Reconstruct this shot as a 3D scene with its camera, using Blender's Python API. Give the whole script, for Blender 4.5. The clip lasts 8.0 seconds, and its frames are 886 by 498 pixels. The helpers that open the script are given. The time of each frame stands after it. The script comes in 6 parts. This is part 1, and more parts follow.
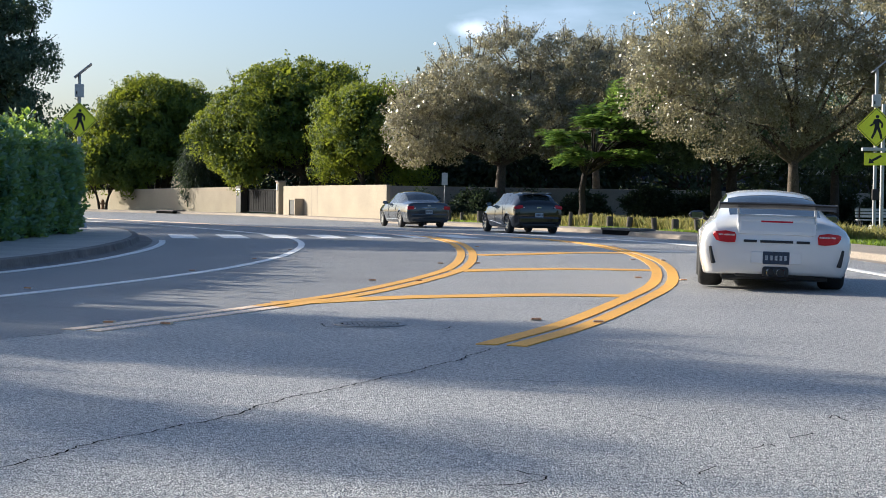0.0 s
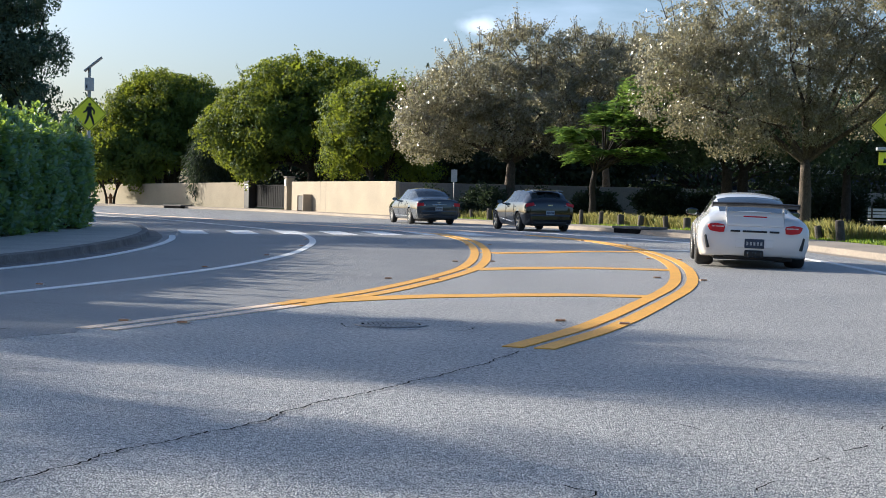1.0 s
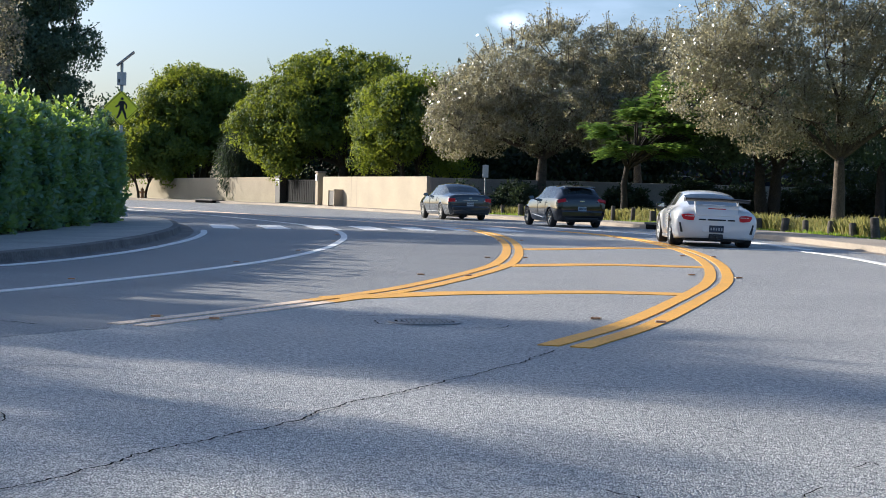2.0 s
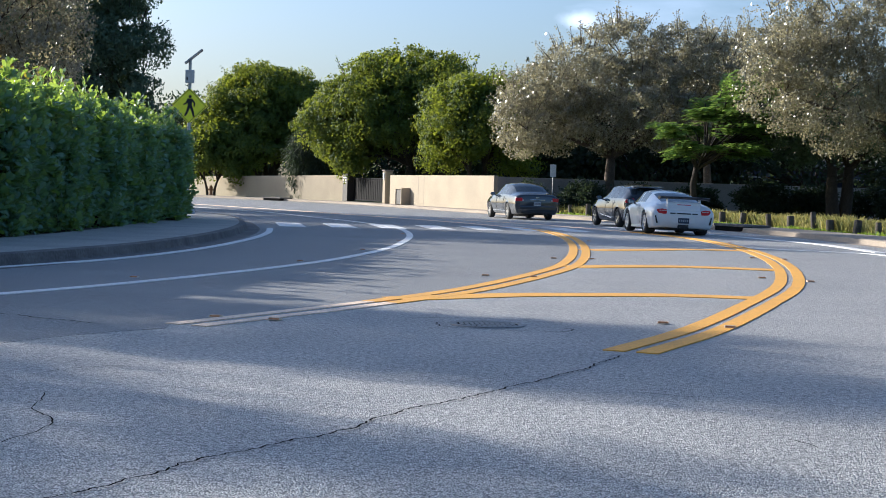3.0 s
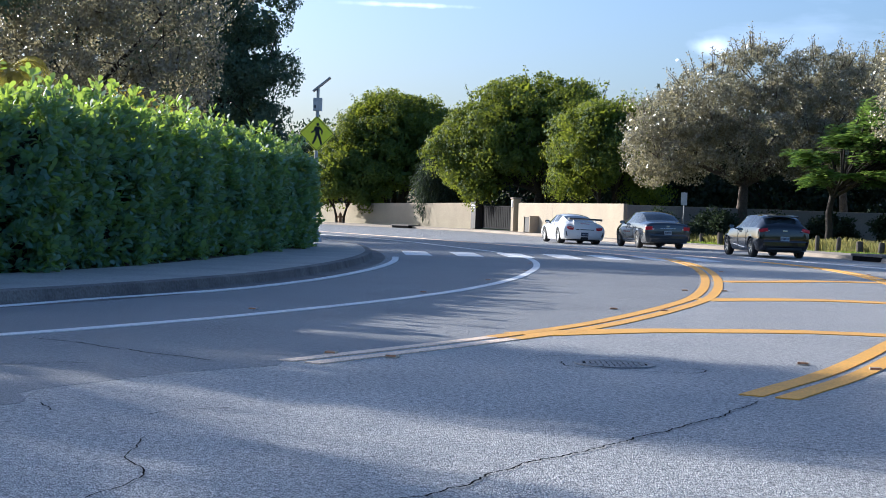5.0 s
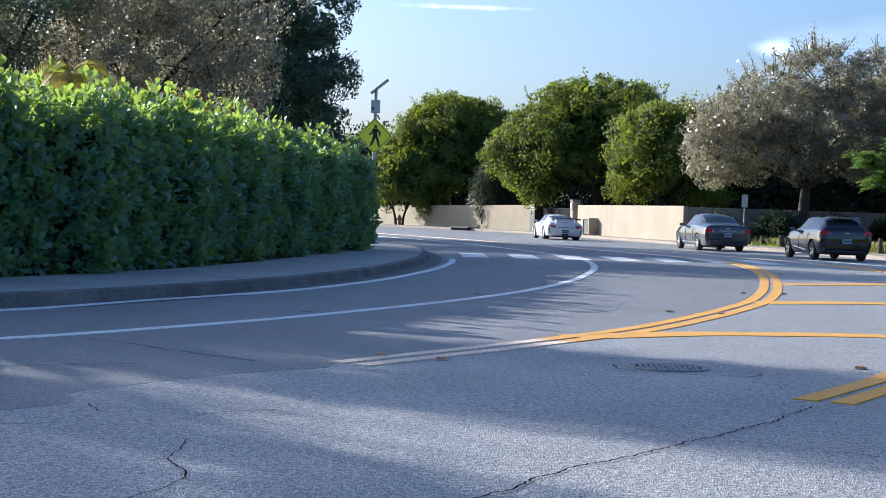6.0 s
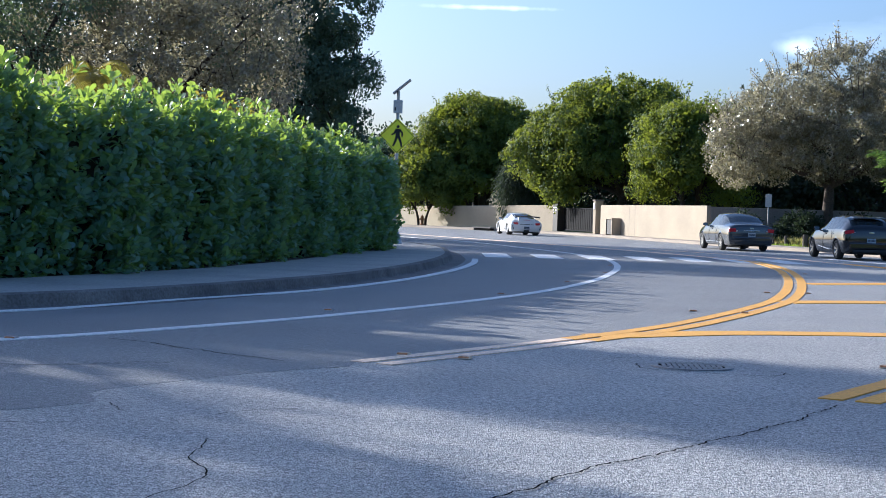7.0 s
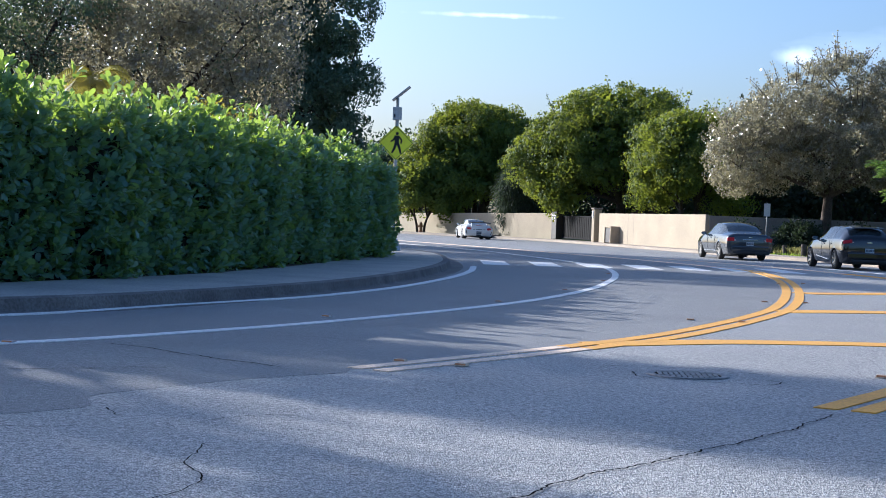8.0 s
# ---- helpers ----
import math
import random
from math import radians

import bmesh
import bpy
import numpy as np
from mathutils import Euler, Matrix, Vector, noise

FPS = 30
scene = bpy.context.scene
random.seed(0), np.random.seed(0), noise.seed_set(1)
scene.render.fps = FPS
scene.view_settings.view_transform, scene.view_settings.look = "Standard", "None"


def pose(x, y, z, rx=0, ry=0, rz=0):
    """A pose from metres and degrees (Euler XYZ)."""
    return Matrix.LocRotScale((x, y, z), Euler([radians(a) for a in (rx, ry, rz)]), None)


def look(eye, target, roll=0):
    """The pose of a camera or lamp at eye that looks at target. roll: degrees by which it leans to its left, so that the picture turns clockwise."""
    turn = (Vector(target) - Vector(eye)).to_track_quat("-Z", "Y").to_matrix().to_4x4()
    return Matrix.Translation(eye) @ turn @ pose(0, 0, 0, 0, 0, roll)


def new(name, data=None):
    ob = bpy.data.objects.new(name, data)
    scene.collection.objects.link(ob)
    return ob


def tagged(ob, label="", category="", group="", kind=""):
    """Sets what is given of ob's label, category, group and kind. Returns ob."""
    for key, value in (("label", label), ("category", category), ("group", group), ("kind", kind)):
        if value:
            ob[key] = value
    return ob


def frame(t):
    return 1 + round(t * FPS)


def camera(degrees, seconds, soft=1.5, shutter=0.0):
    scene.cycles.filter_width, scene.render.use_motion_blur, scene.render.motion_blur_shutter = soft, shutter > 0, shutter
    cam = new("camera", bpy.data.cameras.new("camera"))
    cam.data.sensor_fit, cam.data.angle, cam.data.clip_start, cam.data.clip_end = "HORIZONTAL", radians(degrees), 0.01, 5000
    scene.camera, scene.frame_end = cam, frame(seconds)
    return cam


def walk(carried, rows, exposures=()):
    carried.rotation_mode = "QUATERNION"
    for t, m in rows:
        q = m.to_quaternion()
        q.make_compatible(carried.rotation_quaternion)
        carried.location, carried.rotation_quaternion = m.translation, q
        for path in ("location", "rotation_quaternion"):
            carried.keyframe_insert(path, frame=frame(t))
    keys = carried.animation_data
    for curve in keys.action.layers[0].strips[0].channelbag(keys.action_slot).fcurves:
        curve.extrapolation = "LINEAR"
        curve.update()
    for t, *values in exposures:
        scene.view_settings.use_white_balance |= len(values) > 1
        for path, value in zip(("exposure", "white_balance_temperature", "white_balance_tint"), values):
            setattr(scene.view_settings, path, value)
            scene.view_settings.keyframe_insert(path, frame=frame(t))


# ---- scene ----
# ---------- camera ----------
cam = camera(32.04, 8.0, soft=0.65)


def aim(x, y, z, yaw, pitch, roll):
    """A camera pose from its place and from yaw (to the left), pitch (up) and roll in degrees."""
    a, p = radians(yaw), radians(pitch)
    way = Vector((-math.sin(a) * math.cos(p), math.cos(a) * math.cos(p), math.sin(p)))
    return look((x, y, z), Vector((x, y, z)) + way * 10, roll)


walk(cam, [
    (0.0, aim(0.000, 0.000, 1.060, 0.008, -1.753, 0.748)),
    (0.5, aim(-0.082, 0.133, 1.062, 0.095, -1.792, 1.000)),
    (1.0, aim(-0.146, 0.310, 1.068, 0.231, -1.882, 1.171)),
    (1.5, aim(-0.190, 0.372, 1.069, 0.532, -1.992, 1.243)),
    (3.0, aim(-0.160, 0.704, 1.082, 3.848, -2.185, 1.729)),
    (3.5, aim(-0.193, 0.870, 1.078, 5.059, -2.019, 1.804)),
    (4.0, aim(-0.236, 1.038, 1.104, 6.153, -1.775, 1.804)),
    (4.5, aim(-0.215, 1.162, 1.104, 7.305, -1.480, 1.795)),
    (5.0, aim(-0.171, 1.279, 1.119, 8.663, -1.326, 1.872)),
    (6.5, aim(-0.113, 1.381, 1.109, 11.512, -1.336, 1.834)),
    (7.0, aim(-0.117, 1.402, 1.102, 11.739, -1.323, 1.792)),
    (7.5, aim(-0.110, 1.407, 1.099, 11.764, -1.213, 1.920)),
    (8.0, aim(-0.105, 1.389, 1.102, 11.698, -1.057, 2.176)),
], [(0.0, 0.84, 5060, 9.5), (3.0, 0.87, 4880, 10.5), (5.0, 0.91, 4690, 12), (8.0, 0.93, 4600, 13)])

# ---------- world, sun, exposure ----------
SUN_XY = Vector((-0.875, 0.485)).normalized()
SUN_UP = radians(20)
sun = new("sun", bpy.data.lights.new("sun", "SUN"))
sun.data.energy, sun.data.angle, sun.data.color = 5.6, radians(0.55), (1.0, 0.79, 0.52)
SUN_DIR = Vector((SUN_XY.x * math.cos(SUN_UP), SUN_XY.y * math.cos(SUN_UP), math.sin(SUN_UP)))
sun.matrix_world = Matrix.Translation((-40, 20, 40)) @ SUN_DIR.to_track_quat("Z", "Y").to_matrix().to_4x4()

world = bpy.data.worlds.new("sky")
scene.world = world
world.use_nodes = True
wn, wl = world.node_tree.nodes, world.node_tree.links
wn.clear()
w_out, w_bg, w_sky = wn.new("ShaderNodeOutputWorld"), wn.new("ShaderNodeBackground"), wn.new("ShaderNodeTexSky")
w_sky.sky_type, w_sky.sun_disc = "NISHITA", False
w_sky.sun_elevation, w_sky.sun_rotation = SUN_UP, math.atan2(SUN_XY.x, SUN_XY.y)
w_sky.air_density, w_sky.dust_density, w_sky.ozone_density = 1.0, 2.8, 1.2
w_bg.inputs["Strength"].default_value = 0.081
w_co, w_map = wn.new("ShaderNodeTexCoord"), wn.new("ShaderNodeMapping")
w_map.inputs["Scale"].default_value = (2.2, 2.2, 9.0)
w_noise, w_ramp, w_mix = wn.new("ShaderNodeTexNoise"), wn.new("ShaderNodeValToRGB"), wn.new("ShaderNodeMix")
w_noise.inputs["Scale"].default_value, w_noise.inputs["Detail"].default_value = 2.0, 7.0
w_ramp.color_ramp.elements[0].position, w_ramp.color_ramp.elements[1].position = 0.68, 0.98
w_mix.data_type = "RGBA"
w_mix.inputs[7].default_value = (7.5, 7.6, 7.8, 1)
wl.new(w_co.outputs["Generated"], w_map.inputs["Vector"])
wl.new(w_map.outputs["Vector"], w_noise.inputs["Vector"])
wl.new(w_noise.outputs["Fac"], w_ramp.inputs["Fac"])
wl.new(w_ramp.outputs["Color"], w_mix.inputs[0])
wl.new(w_sky.outputs["Color"], w_mix.inputs[6])


def sky_cloud(colour, centre, size, seed):
    """A small far cloud: a soft noisy patch round a direction of the sky."""
    off, scl, ln = wn.new("ShaderNodeVectorMath"), wn.new("ShaderNodeVectorMath"), wn.new("ShaderNodeVectorMath")
    off.operation, scl.operation, ln.operation = "SUBTRACT", "DIVIDE", "LENGTH"
    off.inputs[1].default_value, scl.inputs[1].default_value = centre, size
    tex, add, fade, mixer = wn.new("ShaderNodeTexNoise"), wn.new("ShaderNodeMath"), wn.new("ShaderNodeMapRange"), wn.new("ShaderNodeMix")
    tex.inputs["Scale"].default_value, tex.inputs["Detail"].default_value = 60.0 + seed, 5.0
    fade.interpolation_type = "SMOOTHSTEP"
    fade.inputs["From Min"].default_value, fade.inputs["From Max"].default_value = 1.45, 0.55
    mixer.data_type = "RGBA"
    mixer.inputs[7].default_value = (8.5, 8.3, 8.0, 1)
    wl.new(w_co.outputs["Generated"], off.inputs[0]), wl.new(off.outputs[0], scl.inputs[0]), wl.new(scl.outputs[0], ln.inputs[0])
    wl.new(w_co.outputs["Generated"], tex.inputs["Vector"])
    wl.new(ln.outputs["Value"], add.inputs[0]), wl.new(tex.outputs["Fac"], add.inputs[1])
    wl.new(add.outputs[0], fade.inputs["Value"]), wl.new(fade.outputs["Result"], mixer.inputs[0])
    wl.new(colour, mixer.inputs[6])
    return mixer.outputs[2]


w_colour = sky_cloud(w_mix.outputs[2], (0.016, 0.993, 0.111), (0.020, 0.2, 0.0075), 0)
w_colour = sky_cloud(w_colour, (-0.176, 0.976, 0.1325), (0.055, 0.2, 0.0022), 30)
wl.new(w_colour, w_bg.inputs["Color"])
wl.new(w_bg.outputs["Background"], w_out.inputs["Surface"])


# ---------- materials ----------
def surface(name, base, other=None, rough=0.7, metal=0.0, scale=3.0, fine=40.0, bump=0.2, mix=0.5, coat=0.0, island=0.0, spec=0.5, speck=0.35, dist=0.01, stones=0.0):
    """A procedural surface: two colours mixed by coarse noise, darkened and lightened by fine noise, with relief."""
    m = bpy.data.materials.new(name)
    m.use_nodes = True
    n, l = m.node_tree.nodes, m.node_tree.links
    p = n["Principled BSDF"]
    other = other or tuple(c * 0.8 for c in base)
    geo = n.new("ShaderNodeNewGeometry")
    big, small = n.new("ShaderNodeTexNoise"), n.new("ShaderNodeTexNoise")
    for tex, s, d in ((big, scale, 6.0), (small, fine, 4.0)):
        tex.inputs["Scale"].default_value, tex.inputs["Detail"].default_value = s, d
        l.new(geo.outputs["Position"], tex.inputs["Vector"])
    ramp = n.new("ShaderNodeValToRGB")
    ramp.color_ramp.elements[0].position, ramp.color_ramp.elements[1].position = 0.5 - mix * 0.4, 0.5 + mix * 0.4
    ramp.color_ramp.elements[0].color, ramp.color_ramp.elements[1].color = (*base, 1), (*other, 1)
    l.new(big.outputs["Fac"], ramp.inputs["Fac"])
    grain = n.new("ShaderNodeMapRange")
    grain.inputs["From Min"].default_value, grain.inputs["From Max"].default_value = 0.34, 0.66
    grain.inputs["To Min"].default_value, grain.inputs["To Max"].default_value = 1 - speck, 1 + speck
    l.new(small.outputs["Fac"], grain.inputs["Value"])
    value, height = grain.outputs["Result"], small.outputs["Fac"]
    if stones:
        cell, light, both = n.new("ShaderNodeTexVoronoi"), n.new("ShaderNodeMapRange"), n.new("ShaderNodeMath")
        cell.inputs["Scale"].default_value = stones
        l.new(geo.outputs["Position"], cell.inputs["Vector"])
        light.inputs["From Min"].default_value, light.inputs["From Max"].default_value = 0.12, 0.80
        light.inputs["To Min"].default_value, light.inputs["To Max"].default_value = 2.1, 0.42
        l.new(cell.outputs["Distance"], light.inputs["Value"])
        both.operation = "MULTIPLY"
        l.new(value, both.inputs[0]), l.new(light.outputs["Result"], both.inputs[1])
        value = height = both.outputs["Value"]
    if island:
        vary, mul = n.new("ShaderNodeMapRange"), n.new("ShaderNodeMath")
        vary.inputs["To Min"].default_value, vary.inputs["To Max"].default_value = 1 - island, 1 + island
        l.new(geo.outputs["Random Per Island"], vary.inputs["Value"])
        mul.operation = "MULTIPLY"
        l.new(value, mul.inputs[0]), l.new(vary.outputs["Result"], mul.inputs[1])
        value = mul.outputs["Value"]
    tint = n.new("ShaderNodeVectorMath")
    tint.operation = "SCALE"
    l.new(ramp.outputs["Color"], tint.inputs[0]), l.new(value, tint.inputs["Scale"])
    l.new(tint.outputs["Vector"], p.inputs["Base Color"])
    p.inputs["Roughness"].default_value, p.inputs["Metallic"].default_value = rough, metal
    p.inputs["Coat Weight"].default_value, p.inputs["Coat Roughness"].default_value = coat, 0.04
    p.inputs["Specular IOR Level"].default_value = spec
    if bump:
        b = n.new("ShaderNodeBump")
        b.inputs["Strength"].default_value, b.inputs["Distance"].default_value = bump, dist
        l.new(height, b.inputs["Height"]), l.new(b.outputs["Normal"], p.inputs["Normal"])
    return m


def leaf_surface(name, base, other, through_it, rough=0.4, spec=0.5, vary=0.45, share=0.4):
    """A leaf: a waxy face, and light that passes through it; every leaf has its own tone."""
    m = bpy.data.materials.new(name)
    m.use_nodes = True
    n, l = m.node_tree.nodes, m.node_tree.links
    p, out = n["Principled BSDF"], n["Material Output"]
    geo, ramp = n.new("ShaderNodeNewGeometry"), n.new("ShaderNodeValToRGB")
    ramp.color_ramp.elements[0].color, ramp.color_ramp.elements[1].color = (*base, 1), (*other, 1)
    ramp.color_ramp.elements[0].position, ramp.color_ramp.elements[1].position = 0.5 - vary, 0.5 + vary
    l.new(geo.outputs["Random Per Island"], ramp.inputs["Fac"])
    l.new(ramp.outputs["Color"], p.inputs["Base Color"])
    p.inputs["Roughness"].default_value, p.inputs["Specular IOR Level"].default_value = rough, spec
    glow, mix = n.new("ShaderNodeBsdfTranslucent"), n.new("ShaderNodeMixShader")
    glow.inputs["Color"].default_value = (*through_it, 1)
    mix.inputs["Fac"].default_value = share
    l.new(p.outputs["BSDF"], mix.inputs[1]), l.new(glow.outputs["BSDF"], mix.inputs[2])
    l.new(mix.outputs["Shader"], out.inputs["Surface"])
    return m


ASPHALT = surface("asphalt", (0.245, 0.242, 0.238), (0.195, 0.192, 0.189), rough=0.66, scale=0.45, fine=30, bump=0.6, mix=0.6, speck=0.25, dist=0.008, stones=115)
ASPHALT_OLD = surface("old_asphalt", (0.36, 0.348, 0.328), (0.275, 0.267, 0.255), rough=0.6, scale=0.7, fine=28, bump=0.5, mix=0.7, speck=0.34, dist=0.013, stones=105)
CONCRETE = surface("concrete", (0.44, 0.41, 0.36), (0.33, 0.31, 0.275), rough=0.88, scale=0.8, fine=30, bump=0.25, speck=0.15)
CONCRETE_PALE = surface("pale_concrete", (0.33, 0.275, 0.21), (0.25, 0.21, 0.165), rough=0.9, scale=0.5, fine=20, bump=0.2, speck=0.15)
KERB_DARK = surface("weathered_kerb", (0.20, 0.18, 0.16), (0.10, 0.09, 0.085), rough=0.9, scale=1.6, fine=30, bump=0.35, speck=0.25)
SOIL = surface("soil", (0.16, 0.12, 0.08), (0.10, 0.08, 0.055), rough=0.95, scale=1.2, fine=15, bump=0.5)
LAWN = surface("lawn_soil", (0.10, 0.14, 0.03), (0.15, 0.15, 0.05), rough=0.95, scale=0.6, fine=12, bump=0.5, speck=0.4)
YELLOW_PAINT = surface("yellow_road_paint", (0.78, 0.40, 0.035), (0.66, 0.34, 0.045), rough=0.65, scale=1.5, fine=60, bump=0.3, speck=0.18)
YELLOW_WORN = surface("worn_yellow_road_paint", (0.86, 0.66, 0.47), (0.68, 0.52, 0.38), rough=0.7, scale=3.0, fine=60, bump=0.35, speck=0.3)
WHITE_PAINT = surface("white_road_paint", (0.84, 0.82, 0.78), (0.70, 0.68, 0.65), rough=0.65, scale=1.2, fine=50, bump=0.3, speck=0.18)
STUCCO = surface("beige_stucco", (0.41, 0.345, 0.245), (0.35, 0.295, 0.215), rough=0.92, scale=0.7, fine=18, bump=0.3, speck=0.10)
# the beige stucco darkened: the park wall's shade is in this grey
STUCCO_GREY_SHADED = surface("grey_shaded_stucco", (0.27, 0.235, 0.20), (0.21, 0.185, 0.16), rough=0.92, scale=0.7, fine=18, bump=0.3, speck=0.12)
DARK_METAL = surface("dark_bronze_metal", (0.022, 0.018, 0.016), (0.032, 0.026, 0.023), rough=0.6, metal=0.0, fine=25, bump=0.05)
STEEL = surface("galvanised_steel", (0.46, 0.46, 0.45), (0.36, 0.36, 0.36), rough=0.45, metal=0.7, scale=5, fine=40, bump=0.05, speck=0.12)
CAST_IRON = surface("cast_iron", (0.20, 0.19, 0.18), (0.28, 0.265, 0.25), rough=0.55, metal=0.6, scale=8, fine=60, bump=0.2)
CRACK = surface("black_crack_and_pit", (0.010, 0.010, 0.010), (0.02, 0.02, 0.019), rough=1.0, fine=40, bump=0.0, spec=0.0)
SIGN_LIME = surface("lime_reflective_sheet", (1.0, 0.97, 0.02), (0.96, 0.93, 0.02), rough=0.4, fine=30, bump=0, speck=0.04)
SIGN_BLACK = surface("black_sign_print", (0.012, 0.012, 0.012), rough=0.5, bump=0)
SIGN_WHITE = surface("white_sign_sheet", (0.75, 0.75, 0.74), rough=0.5, bump=0, speck=0.05)
SOLAR = surface("solar_cells", (0.02, 0.025, 0.05), (0.03, 0.035, 0.06), rough=0.2, fine=30, bump=0)
GREY_BOX = surface("grey_cabinet_paint", (0.55, 0.55, 0.53), (0.48, 0.48, 0.46), rough=0.5, fine=20, bump=0.05, speck=0.08)
BARK = surface("grey_bark", (0.12, 0.095, 0.07), (0.07, 0.055, 0.042), rough=0.95, scale=5, fine=22, bump=0.9, speck=0.4, dist=0.03)
BARK_DARK = surface("dark_bark", (0.055, 0.045, 0.036), (0.035, 0.028, 0.024), rough=0.95, scale=5, fine=22, bump=0.9, speck=0.4, dist=0.03)
POST_WOOD = surface("weathered_post_wood", (0.11, 0.095, 0.075), (0.06, 0.05, 0.042), rough=0.9, scale=6, fine=35, bump=0.6, speck=0.3)
LEAF_FICUS = leaf_surface("ficus_leaf", (0.030, 0.066, 0.026), (0.10, 0.14, 0.03), (0.46, 0.52, 0.03), rough=0.6, spec=0.15, share=0.28)
LEAF_OAK = leaf_surface("oak_leaf", (0.038, 0.048, 0.034), (0.30, 0.285, 0.195), (0.48, 0.43, 0.24), rough=0.26, spec=1.0, share=0.36)
LEAF_OAK_DARK = leaf_surface("dark_oak_leaf", (0.045, 0.085, 0.055), (0.12, 0.165, 0.10), (0.20, 0.26, 0.08), rough=0.5, spec=0.3, share=0.2)
LEAF_FERN = leaf_surface("feathery_leaf", (0.05, 0.115, 0.035), (0.09, 0.165, 0.045), (0.32, 0.46, 0.07), rough=0.5, spec=0.35, share=0.45)
LEAF_HEDGE = leaf_surface("hedge_leaf", (0.072, 0.150, 0.138), (0.15, 0.255, 0.205), (0.55, 0.72, 0.05), rough=0.42, spec=0.6, share=0.33)
# near-black leaf: the shade behind the oaks is put into its colour
LEAF_SHADED = leaf_surface("shaded_leaf", (0.026, 0.040, 0.030), (0.050, 0.066, 0.042), (0.07, 0.10, 0.04), rough=0.75, spec=0.2, share=0.25)
LEAF_YELLOW = leaf_surface("yellowing_leaf", (0.16, 0.17, 0.02), (0.25, 0.20, 0.03), (0.45, 0.40, 0.04), rough=0.5, share=0.5)
GRASS_BLADE = leaf_surface("grass_blade", (0.13, 0.19, 0.035), (0.34, 0.29, 0.11), (0.40, 0.36, 0.10), rough=0.6, share=0.45)
GRASS_GREEN = leaf_surface("green_grass_blade", (0.09, 0.16, 0.02), (0.16, 0.22, 0.03), (0.30, 0.40, 0.03), rough=0.6, share=0.45)


# ---------- building helpers ----------
def mesh_object(name, bm, material, parent=None, label="", smooth=False):
    me = bpy.data.meshes.new(name)
    bm.normal_update()
    bm.to_mesh(me)
    bm.free()
    for mat in (material if isinstance(material, (list, tuple)) else (material,)):
        me.materials.append(mat)
    if smooth:
        me.polygons.foreach_set("use_smooth", [True] * len(me.polygons))
    ob = new(name, me)
    ob.parent = parent
    if label:
        ob["label"] = label
    return ob


def part(name, bm, material, parent, label="", smooth=False):
    """ONE mesh under a thing or under a part."""
    return mesh_object(name, bm, material, parent, label, smooth)


def thing(name, m, label, category, group=""):
    ob = new(name)
    ob.empty_display_size = 0.2
    ob.matrix_basis = m
    return tagged(ob, label, category, group)


def box(bm, x0, x1, y0, y1, z0, z1, bevel=0.0, m=None):
    made = bmesh.ops.create_cube(bm, size=1)["verts"]
    for v in made:
        v.co = Vector(((x0 + x1) / 2 + v.co.x * (x1 - x0), (y0 + y1) / 2 + v.co.y * (y1 - y0), (z0 + z1) / 2 + v.co.z * (z1 - z0)))
    if bevel:
        edges = list({e for v in made for e in v.link_edges})
        made = bmesh.ops.bevel(bm, geom=edges, offset=bevel, segments=2, profile=0.6, affect="EDGES")["verts"]
    if m is not None:
        bmesh.ops.transform(bm, matrix=m, verts=list(made))
    return made


def cone(bm, p, q, r0, r1, n=12, caps=True):
    """A tapered rod from p to q."""
    p, q = Vector(p), Vector(q)
    made = bmesh.ops.create_cone(bm, cap_ends=caps, segments=n, radius1=r0, radius2=max(r1, 1e-4), depth=(q - p).length)["verts"]
    bmesh.ops.transform(bm, matrix=Matrix.Translation((p + q) / 2) @ (q - p).to_track_quat("Z", "Y").to_matrix().to_4x4(), verts=made)
    return made


def prism(bm, outline, z0, z1):
    """An upright slab over an outline in the plan."""
    low = [bm.verts.new((x, y, z0)) for x, y in outline]
    high = [bm.verts.new((x, y, z1)) for x, y in outline]
    k = len(outline)
    faces = [bm.faces.new(high), bm.faces.new(low[::-1])]
    for i in range(k):
        faces.append(bm.faces.new((low[i], low[(i + 1) % k], high[(i + 1) % k], high[i])))
    bmesh.ops.recalc_face_normals(bm, faces=faces)
    bmesh.ops.triangulate(bm, faces=faces[:2])


def curve(points, step=0.5):
    """A smooth line through control points in the plan, sampled about every step metres."""
    pts = [Vector(p) for p in points]
    pts = [2 * pts[0] - pts[1], *pts, 2 * pts[-1] - pts[-2]]
    out = []
    for a, b, c, d in zip(pts, pts[1:], pts[2:], pts[3:]):
        k = max(2, int((c - b).length / step))
        for i in range(k):
            t = i / k
            out.append(0.5 * (2 * b + (c - a) * t + (2 * a - 5 * b + 4 * c - d) * t * t + (3 * b - a - 3 * c + d) * t ** 3))
    out.append(pts[-2])
    return out


def offset(line, d):
    """The line moved d metres to its right."""
    out = []
    for i, p in enumerate(line):
        way = (line[min(i + 1, len(line) - 1)] - line[max(i - 1, 0)]).normalized()
        out.append(p + Vector((way.y, -way.x)) * d)
    return out


